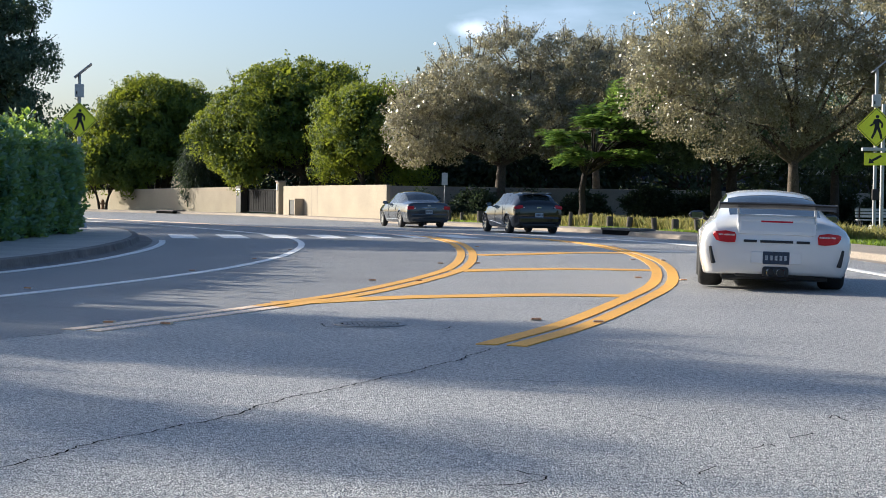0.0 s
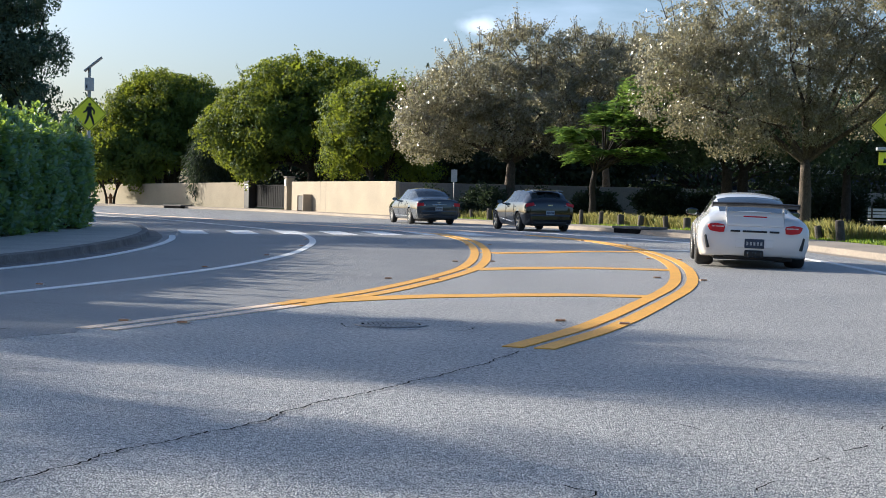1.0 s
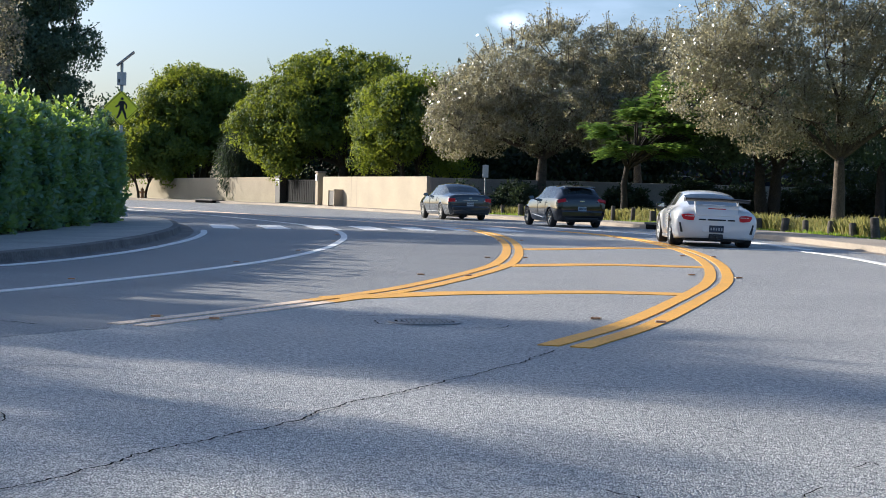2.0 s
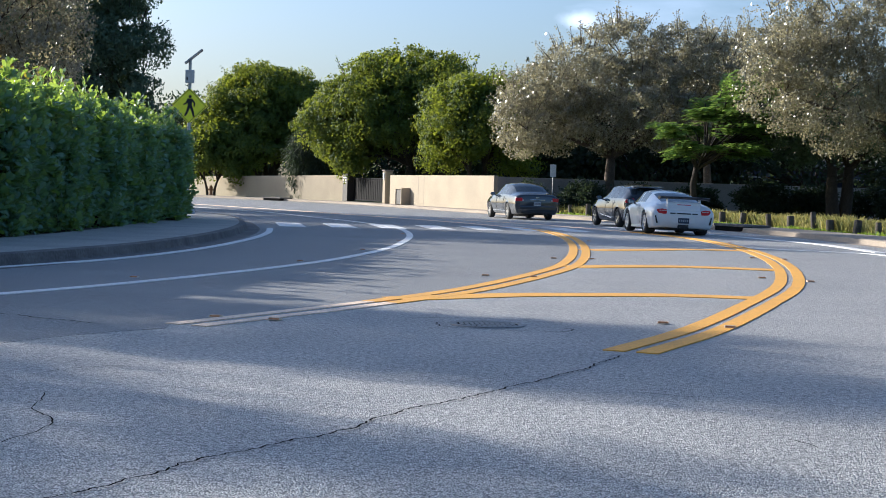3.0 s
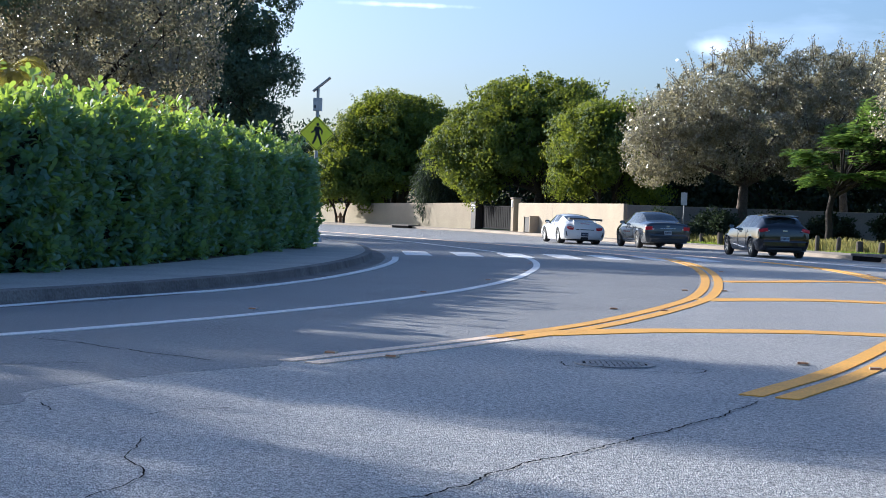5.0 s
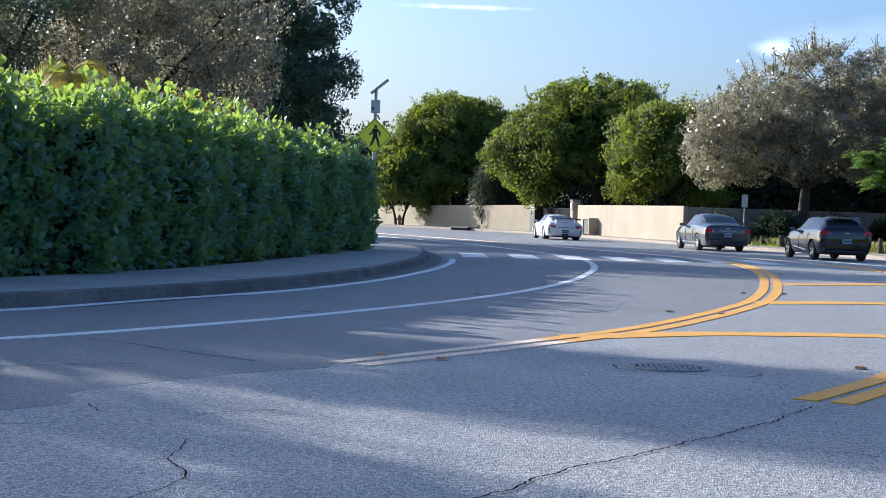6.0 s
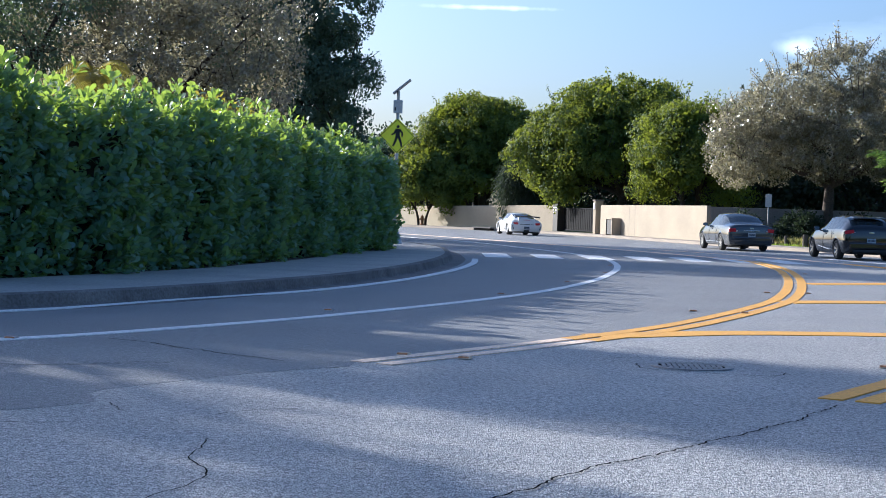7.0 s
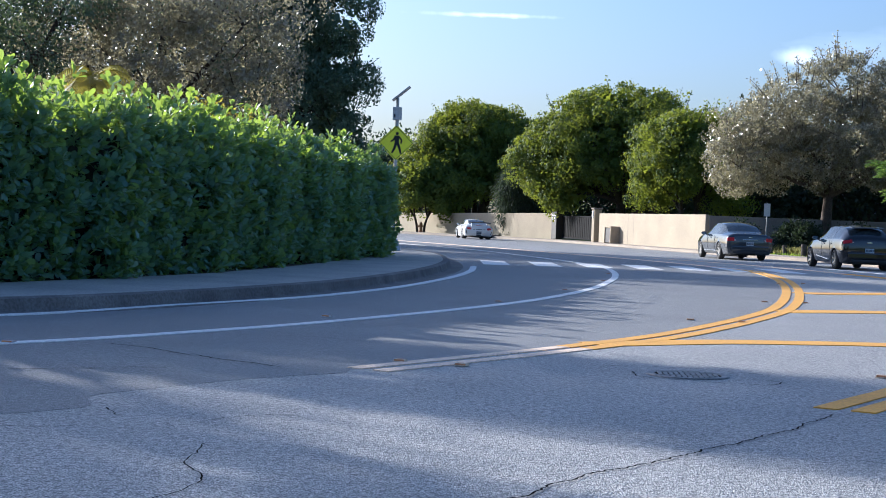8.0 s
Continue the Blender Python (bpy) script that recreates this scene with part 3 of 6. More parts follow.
part("bonnet", bm, HYDRANT_PAINT, hydrant)
for s in (-1, 1):
    bm = bmesh.new()
    cone(bm, (s * 0.1, 0, 0.45), (s * 0.24, 0, 0.45), 0.07, 0.07, 12)
    part("nozzle", bm, HYDRANT_PAINT, hydrant)

GLASS_DARK = surface("dark_window_glass", (0.012, 0.016, 0.028), rough=0.08, bump=0, speck=0.02)
FASCIA = surface("building_fascia", (0.42, 0.38, 0.33), (0.34, 0.31, 0.27), rough=0.8, scale=0.4, fine=8, bump=0.1)
# walls behind the trees: their shade is put into this navy tone
NAVY_SHADE = surface("navy_shaded_wall", (0.035, 0.045, 0.09), (0.028, 0.036, 0.07), rough=0.6, scale=0.5, fine=8, bump=0.1)


def building(m, width, depth, floors, label):
    ob = thing("park_building", m, label, "building")
    h = 3.4 * floors
    bm = bmesh.new()
    box(bm, -width / 2, width / 2, 0, depth, 0, h)
    part("wall", bm, NAVY_SHADE, ob)
    bm = bmesh.new()
    box(bm, -width / 2 - 0.5, width / 2 + 0.5, -0.5, depth + 0.5, h, h + 0.6, 0.05)
    part("roof", bm, FASCIA, ob, "pale flat roof edge")
    for f in range(floors):
        for k in range(int(width / 4)):
            x = -width / 2 + 2 + 4 * k
            bm = bmesh.new()
            box(bm, x - 1.5, x + 1.5, -0.05, 0.04, 3.4 * f + 0.9, 3.4 * f + 2.7, 0.02)
            w = part("window", bm, FASCIA, ob)
            bm = bmesh.new()
            box(bm, x - 1.4, x + 1.4, -0.07, 0.0, 3.4 * f + 1.0, 3.4 * f + 2.6)
            part("pane", bm, GLASS_DARK, w, "dark glass")
    return ob


building(pose(24, 118, 0.1, 0, 0, 12), 56, 14, 1, "low building with shade-blue walls and a pale flat roof edge behind trees")
villa = building(pose(-3, 121, 0.1, 0, 0, -52), 16, 10, 1, "low house with a pale flat roof edge behind the garden wall")


# ---------- crossing signs ----------
def walker_pictogram(bm, s, y):
    """A plain walking pictogram of the sign: a disc and tapered bars."""
    def bar(p, q, w0, w1):
        p, q = Vector((p[0], 0, p[1])) * s, Vector((q[0], 0, q[1])) * s
        side = Vector((-(q - p).z, 0, (q - p).x)).normalized()
        pts = [p + side * w0 * s, p - side * w0 * s, q - side * w1 * s, q + side * w1 * s]
        bm.faces.new([bm.verts.new((v.x, y, v.z)) for v in pts])
        back = [bm.verts.new((v.x, y + 0.002, v.z)) for v in pts]
        bm.faces.new(back[::-1])
    bm.faces.new([bm.verts.new((0.03 * s + 0.055 * s * math.cos(a * math.pi / 8), y, 0.33 * s + 0.055 * s * math.sin(a * math.pi / 8))) for a in range(16)])
    bar((0.02, 0.26), (0.02, -0.02), 0.085, 0.07)
    bar((0.05, 0.0), (0.13, -0.20), 0.05, 0.04)
    bar((0.13, -0.20), (0.17, -0.38), 0.04, 0.03)
    bar((0.0, 0.0), (-0.06, -0.20), 0.05, 0.04)
    bar((-0.06, -0.20), (-0.14, -0.36), 0.04, 0.03)
    bar((0.08, 0.23), (0.19, 0.10), 0.035, 0.03)
    bar((0.19, 0.10), (0.17, -0.02), 0.03, 0.025)
    bar((-0.04, 0.23), (-0.09, 0.10), 0.035, 0.03)
    bar((-0.09, 0.10), (-0.20, 0.04), 0.03, 0.025)


def crossing_sign(m, pole_h, sign_z, box_z, panel_z, plaque, label, side=0.54):
    ob = thing("crossing_sign", m, label, "road sign")
    bm = bmesh.new()
    cone(bm, (0, 0, 0.3), (0, 0, pole_h), 0.057, 0.052, 20)
    part("pole", bm, STEEL, ob)
    bm = bmesh.new()
    made = bmesh.ops.create_cone(bm, cap_ends=True, segments=8, radius1=0.27, radius2=0.15, depth=0.36, matrix=Matrix.Translation((0, 0, 0.18)) @ Matrix.Rotation(math.pi / 8, 4, "Z"))
    bmesh.ops.bevel(bm, geom=bm.edges[:], offset=0.015, segments=2, affect="EDGES")
    part("pedestal", bm, STEEL, ob, "flared cast pedestal base")
    bm = bmesh.new()
    box(bm, -side * 0.707, side * 0.707, -0.004, 0.004, -side * 0.707, side * 0.707)
    bmesh.ops.bevel(bm, geom=[e for e in bm.edges if abs(e.verts[0].co.y - e.verts[1].co.y) > 0.005], offset=0.05, segments=4, affect="EDGES")
    bmesh.ops.transform(bm, matrix=pose(0, -0.075, sign_z, 0, 45, 0), verts=bm.verts[:])
    board = part("sign_board", bm, SIGN_LIME, ob, "fluorescent lime diamond sign")
    bm = bmesh.new()
    r = side * 0.95
    for k in range(4):
        a, b = (Vector((math.cos(q * math.pi / 2), 0, math.sin(q * math.pi / 2))) for q in (k, k + 1))
        quad = [a * (r - 0.012) * 1.0, b * (r - 0.012), b * (r - 0.035), a * (r - 0.035)]
        bm.faces.new([bm.verts.new((v.x, 0, v.z)) for v in quad])
    bmesh.ops.transform(bm, matrix=pose(0, -0.0815, sign_z), verts=bm.verts[:])
    part("border", bm, SIGN_BLACK, board, "thin black border line")
    bm = bmesh.new()
    walker_pictogram(bm, side * 1.55, 0)
    bmesh.ops.transform(bm, matrix=pose(0, -0.082, sign_z), verts=bm.verts[:])
    part("pictogram", bm, SIGN_BLACK, board, "black walking pictogram")
    bm = bmesh.new()
    box(bm, -0.13, 0.13, -0.12, 0.10, box_z - 0.19, box_z + 0.19, 0.015)
    cab = part("control_box", bm, GREY_BOX, ob, "pale grey battery box")
    bm = bmesh.new()
    box(bm, -0.09, -0.05, -0.13, -0.12, box_z - 0.12, box_z - 0.02)
    part("label_plate", bm, DARK_METAL, cab)
    bm = bmesh.new()
    cone(bm, (0, 0, box_z + 0.15), (0, 0, panel_z), 0.045, 0.045, 14)
    part("mast_top", bm, STEEL, ob)
    bm = bmesh.new()
    tilt = pose(0.1, 0.0, panel_z + 0.12, 0, -40, 0)
    box(bm, -0.33, 0.33, -0.25, 0.25, -0.025, 0.01, 0.008)
    bmesh.ops.transform(bm, matrix=tilt, verts=bm.verts[:])
    panel = part("solar_panel", bm, STEEL, ob, "tilted solar panel")
    bm = bmesh.new()
    box(bm, -0.30, 0.30, -0.22, 0.22, 0.011, 0.014)
    bmesh.ops.transform(bm, matrix=tilt, verts=bm.verts[:])
    part("cells", bm, SOLAR, panel)
    if plaque:
        bm = bmesh.new()
        box(bm, -0.42, 0.42, -0.16, 0.12, plaque + 0.26, plaque + 0.36, 0.015)
        bar = part("flash_beacon", bm, GREY_BOX, ob, "grey flashing beacon bar")
        bm = bmesh.new()
        box(bm, -0.36, 0.36, -0.085, -0.077, plaque - 0.2, plaque + 0.2, 0.003)
        plate = part("arrow_plaque", bm, SIGN_LIME, ob, "lime plaque with a black arrow")
        bm = bmesh.new()
        pts = [(-0.22, -0.14), (-0.04, -0.13), (-0.09, -0.08), (0.20, 0.08), (0.16, 0.14), (-0.13, -0.02), (-0.19, 0.03)]
        bm.faces.new([bm.verts.new((x, -0.0885, plaque + z)) for x, z in pts])
        part("arrow", bm, SIGN_BLACK, plate)
        bm = bmesh.new()
        box(bm, -0.1, 0.1, -0.2, -0.05, 1.15, 1.5, 0.02)
        part("push_button", bm, DARK_METAL, ob, "dark push button housing")
    return ob


crossing_sign(pose(-10.88, 46.0, 0.15, 0, 0, 10), 4.0, 3.20, 4.07, 4.55, 0, "lime pedestrian crossing sign with solar panel on steel pole")
crossing_sign(pose(13.66, 49.0, 0.14, 0, 0, -6), 5.2, 3.46, 4.30, 5.3, 2.45, "pedestrian crossing sign with arrow plaque on a steel pole", side=0.64)

post = thing("street_sign", pose(0.03, 78.0, 0.1, 0, 0, 0), "small grey sign seen from behind on a thin post", "road sign")
bm = bmesh.new()
cone(bm, (0, 0, 0), (0, 0, 2.45), 0.03, 0.03, 10)
part("post", bm, STEEL, post)
bm = bmesh.new()
box(bm, -0.15, 0.15, -0.045, -0.033, 1.8, 2.42, 0.004)
part("plate", bm, GREY_BOX, post)
thin = thing("utility_pole", pose(14.6, 51.5, 0.1), "thin grey steel pole beside the crossing sign", "pole")
bm = bmesh.new()
cone(bm, (0, 0, 0), (0, 0, 4.4), 0.07, 0.06, 14)
part("shaft", bm, STEEL, thin)


# ---------- bollards, drain inlets, bench ----------
def bollard(x, y, h, r, lean, turn):
    bm = bmesh.new()
    cone(bm, (0, 0, -0.1), (0, 0, h), r, r * 0.95, 14)
    top = [v for v in bm.verts if v.co.z > h - 0.01]
    bmesh.ops.bevel(bm, geom=[e for e in bm.edges if all(v in top for v in e.verts)], offset=0.02, segments=2, affect="EDGES")
    for v in bm.verts:
        v.co.x += 0.012 * math.sin(9 * v.co.z + turn)
    ob = mesh_object("bollard", bm, POST_WOOD)
    ob.matrix_basis = pose(x, y, 0.12, lean, lean * 0.6, turn)
    return tagged(ob, "short weathered round timber bollard in the grass", "bollard", "timber bollards along the verge")


VERGE = offset(RIGHT_KERB, 2.75)
reach, last = 0.0, None
rnd = random.Random(5)
for p in VERGE:
    if 42.5 < p.y < 92:
        if last is not None:
            reach += (p - last).length
        if last is None or reach > 1.45:
            bollard(p.x + rnd.uniform(-0.1, 0.1), p.y, rnd.uniform(0.38, 0.64), rnd.uniform(0.085, 0.14), rnd.uniform(-6, 6), rnd.uniform(0, 360))
            reach = 0.0
        last = p


def drain_inlet(x, y, turn, length):
    ob = thing("drain_inlet", pose(x, y, 0.0, 0, 0, turn), "kerb drain inlet with a dark throat and concrete lid", "drain")
    bm = bmesh.new()
    box(bm, -length / 2, length / 2, -0.1, 0.9, 0.16, 0.24, 0.02)
    part("lid", bm, KERB_DARK, ob)
    # solid black block: the shade of the hollow throat put into colour
    bm = bmesh.new()
    box(bm, -length / 2 + 0.1, length / 2 - 0.1, -0.085, 0.3, 0.0, 0.16)
    part("throat", bm, CRACK, ob, "black block painted as the shaded opening")
    return ob


drain_inlet(5.95, 52.8, -70 + 0, 2.2)
drain_inlet(-1.3, 71.0, -64, 2.4)
drain_inlet(-19.3, 107.0, -46, 2.2)

bench = thing("park_bench", pose(17.4, 62.0, 0.1, 0, 0, -5), "grey slatted park bench under the trees", "bench")
for k in range(4):
    bm = bmesh.new()
    box(bm, -0.8, 0.8, -0.25 + 0.13 * k, -0.15 + 0.13 * k, 0.43, 0.47, 0.008)
    part("seat_slat", bm, GREY_BOX, bench)
for k in range(3):
    bm = bmesh.new()
    box(bm, -0.8, 0.8, 0.26, 0.29, 0.55 + 0.13 * k, 0.65 + 0.13 * k, 0.008)
    part("back_slat", bm, GREY_BOX, bench)
for s in (-0.65, 0.65):
    bm = bmesh.new()
    box(bm, s - 0.03, s + 0.03, -0.22, -0.16, 0, 0.43)
    box(bm, s - 0.03, s + 0.03, 0.20, 0.26, 0, 0.95)
    box(bm, s - 0.03, s + 0.03, -0.22, 0.26, 0.39, 0.43)
    part("bench_leg", bm, DARK_METAL, bench)
# ---------- plants ----------
def leaf_mesh(name, at, out, size, aspect, material, parent, seed, label="", droop=0.3, kind="", face=0.0):
    """Many single leaves: at, the places; out, the way each points from its twig; size, the lengths."""
    rs = np.random.RandomState(seed)
    n = len(at)
    u = out + rs.normal(0, 0.55, (n, 3))
    u[:, 2] -= droop
    u /= np.linalg.norm(u, axis=1, keepdims=True) + 1e-9
    v = np.cross(u, rs.normal(0, 1, (n, 3)) + (0, 0, 1.2))
    v /= np.linalg.norm(v, axis=1, keepdims=True) + 1e-9
    if face:
        away = out / (np.linalg.norm(out, axis=1, keepdims=True) + 1e-9) + rs.normal(0, face, (n, 3))
        away /= np.linalg.norm(away, axis=1, keepdims=True) + 1e-9
        u = np.cross(away, rs.normal(0, 1, (n, 3)))
        u[:, 2] -= droop
        u /= np.linalg.norm(u, axis=1, keepdims=True) + 1e-9
        v = np.cross(away, u)
        v /= np.linalg.norm(v, axis=1, keepdims=True) + 1e-9
    w = np.cross(u, v)
    size = size[:, None]
    pts = np.stack([at, at + u * size * 0.45 + v * size * aspect * 0.5 + w * size * 0.06, at + u * size, at + u * size * 0.45 - v * size * aspect * 0.5 + w * size * 0.06], 1).reshape(-1, 3)
    me = bpy.data.meshes.new(name)
    me.vertices.add(4 * n), me.loops.add(4 * n), me.polygons.add(n)
    me.vertices.foreach_set("co", pts.ravel().astype(np.float32))
    me.loops.foreach_set("vertex_index", np.arange(4 * n, dtype=np.int32))
    me.polygons.foreach_set("loop_start", np.arange(0, 4 * n, 4, dtype=np.int32))
    me.materials.append(material)
    me.update(calc_edges=True)
    ob = new(name, me)
    ob.parent = parent
    if label:
        ob["label"] = label
    if kind:
        ob["kind"] = kind
    return ob


def lobes_leaves(lobes, count, rs, clump=0.45, per=14, inner=0.25, floor=None):
    """Places and outward ways of leaves that gather in clumps over rounded lobes (centre, radii)."""
    area = np.array([(rx * ry + ry * rz + rx * rz) for _, (rx, ry, rz) in lobes])
    spots, outs = [], []
    for (c, r), share in zip(lobes, area / area.sum()):
        k = max(3, int(count * share / per))
        d = rs.normal(0, 1, (k, 3))
        d /= np.linalg.norm(d, axis=1, keepdims=True)
        depth = np.where(rs.rand(k) < inner, rs.uniform(0.45, 0.85, k), rs.uniform(0.86, 1.06, k))
        wob = 1 + 0.15 * np.sin(5 * d[:, 0] + 3 * d[:, 2] + c[0]) + 0.12 * np.sin(9 * d[:, 1] - 4 * d[:, 2] + 2 * c[2])
        centre = np.array(c) + d * np.array(r) * (depth * wob)[:, None]
        s = rs.normal(0, clump * 0.55, (k, per, 3))
        spots.append((centre[:, None] + s).reshape(-1, 3))
        outs.append((d[:, None] * 0.9 + s / clump * 0.5).reshape(-1, 3))
    at, out = np.concatenate(spots), np.concatenate(outs)
    if floor is not None:
        keep = at[:, 2] > floor
        at, out = at[keep], out[keep]
    return at, out


def boughs_leaves(lobes, count, rs, bough=0.8, inner=0.15):
    """Places and outward ways of leaves that sit on rounded boughs, which in turn sit on the lobes, with gaps between the boughs."""
    area = np.array([(rx * ry + ry * rz + rx * rz) for _, (rx, ry, rz) in lobes])
    spots, outs = [], []
    for (c, r), share in zip(lobes, area / area.sum()):
        total = int(count * share)
        k = max(4, int(4.0 * (r[0] * r[1] + r[1] * r[2] + r[0] * r[2]) / (bough * bough)))
        d = rs.normal(0, 1, (k, 3))
        d /= np.linalg.norm(d, axis=1, keepdims=True)
        centre = np.array(c) + d * np.array(r) * np.where(rs.rand(k) < inner, rs.uniform(0.5, 0.8, k), rs.uniform(0.72, 1.06, k))[:, None]
        size = bough * rs.uniform(0.35, 1.0, k)
        m = max(6, total // k)
        e = rs.normal(0, 1, (k, m, 3)) + d[:, None] * 0.9 + (0, 0, 0.35)
        e /= np.linalg.norm(e, axis=2, keepdims=True)
        reach = (size[:, None] * (1 - 0.55 * rs.rand(k, m) ** 2.2))[:, :, None]
        spots.append((centre[:, None] + e * reach * (1, 1, 0.8) + rs.normal(0, 0.05, (k, m, 3))).reshape(-1, 3))
        outs.append((e * 0.8 + d[:, None] * 0.35).reshape(-1, 3))
    return np.concatenate(spots), np.concatenate(outs)


def limb(bm, points, r0, r1, n=8):
    """A tapered, bending limb."""
    pts = [Vector(p) for p in points]
    rows, side = [], Vector((1.0, 0.13, 0.07))
    for i, p in enumerate(pts):
        way = (pts[min(i + 1, len(pts) - 1)] - pts[max(i - 1, 0)]).normalized()
        side = side - way * way.dot(side)
        if side.length < 1e-3:
            side = way.orthogonal()
        side.normalize()
        over = way.cross(side)
        r = r0 + (r1 - r0) * i / (len(pts) - 1)
        rows.append([bm.verts.new(p + side * (r * math.cos(2 * math.pi * k / n)) + over * (r * math.sin(2 * math.pi * k / n))) for k in range(n)])
    for a, b in zip(rows, rows[1:]):
        for k in range(n):
            bm.faces.new((a[k], a[(k + 1) % n], b[(k + 1) % n], b[k]))
    bm.faces.new(rows[-1])


def tree(name, base, fork, stem, lobes, count, leaf, aspect, material, bark, label, category="tree", seed=1, clump=0.45, per=14, inner=0.25, stems=1, spread=0.5, droop=0.3, twigs=0, floor=None, lean=(0, 0), bough=0.0, face=0.0, dense=0):
    """A tree: tapered trunk or several stems, limbs into each lobe of the crown, and a crown of single leaves. Lobes are given from the base."""
    rs, rnd = np.random.RandomState(seed), random.Random(seed)
    ob = thing(name, pose(base[0], base[1], 0.1), label, category)
    limbs, tops, meshes, fine = [], [], [bmesh.new() for k in range(stems)], bmesh.new()
    for k in range(stems):
        bm = meshes[k]
        a = 2 * math.pi * k / max(1, stems) + 0.5
        foot = Vector((0.25 * math.cos(a), 0.25 * math.sin(a), -0.15)) if stems > 1 else Vector((0, 0, -0.15))
        top = Vector((lean[0] + spread * math.cos(a) * (stems > 1), lean[1] + spread * math.sin(a) * (stems > 1), fork))
        mid = (foot + top) / 2 + Vector((rnd.uniform(-0.1, 0.1), rnd.uniform(-0.1, 0.1), 0))
        limb(bm, [foot + Vector((0, 0, 0)), foot.lerp(mid, 0.25), mid, mid.lerp(top, 0.5), top], stem * 1.25, stem * 0.72, 12)
        tops.append(top)
    for i, (c, r) in enumerate(lobes):
        which = min(range(stems), key=lambda q: (tops[q] - Vector(c)).length)
        start, bm = tops[which], bmesh.new()
        limbs.append(bm)
        end = Vector(c) + Vector((0, 0, -0.1 * r[2]))
        mid = start.lerp(end, 0.5) + Vector((rnd.uniform(-0.3, 0.3), rnd.uniform(-0.3, 0.3), rnd.uniform(-0.1, 0.4)))
        limb(bm, [start - Vector((0, 0, 0.1)), start.lerp(mid, 0.5), mid, mid.lerp(end, 0.6), end], stem * 0.5, stem * 0.12, 7)
        for q in range(4):
            d = Vector((rnd.gauss(0, 1), rnd.gauss(0, 1), rnd.gauss(0.3, 0.8))).normalized()
            tip = Vector(c) + Vector((d.x * r[0], d.y * r[1], d.z * r[2])) * 0.95
            limb(fine, [end, end.lerp(tip, 0.5) + Vector((0, 0, rnd.uniform(-0.2, 0.3))), tip], stem * 0.13, stem * 0.03, 5)
    at, out = boughs_leaves(lobes, count, rs, bough) if bough else lobes_leaves(lobes, count, rs, clump, per, inner, floor)
    if twigs:
        extra_at, extra_out = [at], [out]
        for k in range(twigs):
            which = rnd.randrange(len(lobes))
            c, r = lobes[which]
            d = Vector((rnd.gauss(0, 0.7), rnd.gauss(0, 0.7), abs(rnd.gauss(0.9, 0.4)))).normalized()
            root = Vector(c) + Vector((d.x * r[0], d.y * r[1], d.z * r[2])) * 0.9
            tip = root + d * rnd.uniform(0.5, 1.2) + Vector((0, 0, rnd.uniform(0.1, 0.5)))
            limb(fine, [root, root.lerp(tip, 0.5), tip], 0.025, 0.008, 4)
            m = 34
            f = rs.rand(m)[:, None]
            extra_at.append(np.array(root) * (1 - f) + np.array(tip) * f + rs.normal(0, 0.10, (m, 3)))
            extra_out.append(np.tile(np.array(d), (m, 1)) + rs.normal(0, 0.5, (m, 3)))
        at, out = np.concatenate(extra_at), np.concatenate(extra_out)
    for bm in meshes:
        part("trunk", bm, bark, ob, smooth=True)
    for bm in limbs:
        part("limb", bm, bark, ob, smooth=True)
    part("branchwork", fine, bark, ob, smooth=True)["kind"] = "stuff"
    if dense:
        spots, ways = [], []
        for c, r in lobes:
            k = max(10, dense // len(lobes))
            d = rs.normal(0, 1, (k, 3))
            d /= np.linalg.norm(d, axis=1, keepdims=True)
            spots.append(np.array(c) + d * np.array(r) * (0.75 * rs.rand(k) ** 0.5)[:, None]), ways.append(d)
        spots, ways = np.concatenate(spots), np.concatenate(ways)
        leaf_mesh("inner_leaves", spots, ways, rs.uniform(0.7, 1.3, len(spots)) * leaf * 2.6, 0.7, material, ob, seed + 9)["kind"] = "stuff"
    leaf_mesh("crown", at, out, rs.uniform(0.7, 1.3, len(at)) * leaf, aspect, material, ob, seed + 7, droop=droop, face=face)
    return ob


def lobes_over(rs_seed, centre, radii, n, size, flat=0.8, low=-0.3):
    """n lobes spread over an ellipsoid."""
    rnd = random.Random(rs_seed)
    out = []
    for k in range(n):
        f = (k + 0.5) / n
        z = low + (1 - low) * f
        a = k * 2.39996 + rnd.uniform(-0.3, 0.3)
        q = math.sqrt(max(0, 1 - z * z)) if z > 0 else 1.0
        s = size * rnd.uniform(0.6, 1.3)
        c = (centre[0] + radii[0] * q * 0.72 * math.cos(a), centre[1] + radii[1] * q * 0.72 * math.sin(a), centre[2] + radii[2] * 0.75 * z)
        out.append((c, (s, s, s * flat)))
    return out


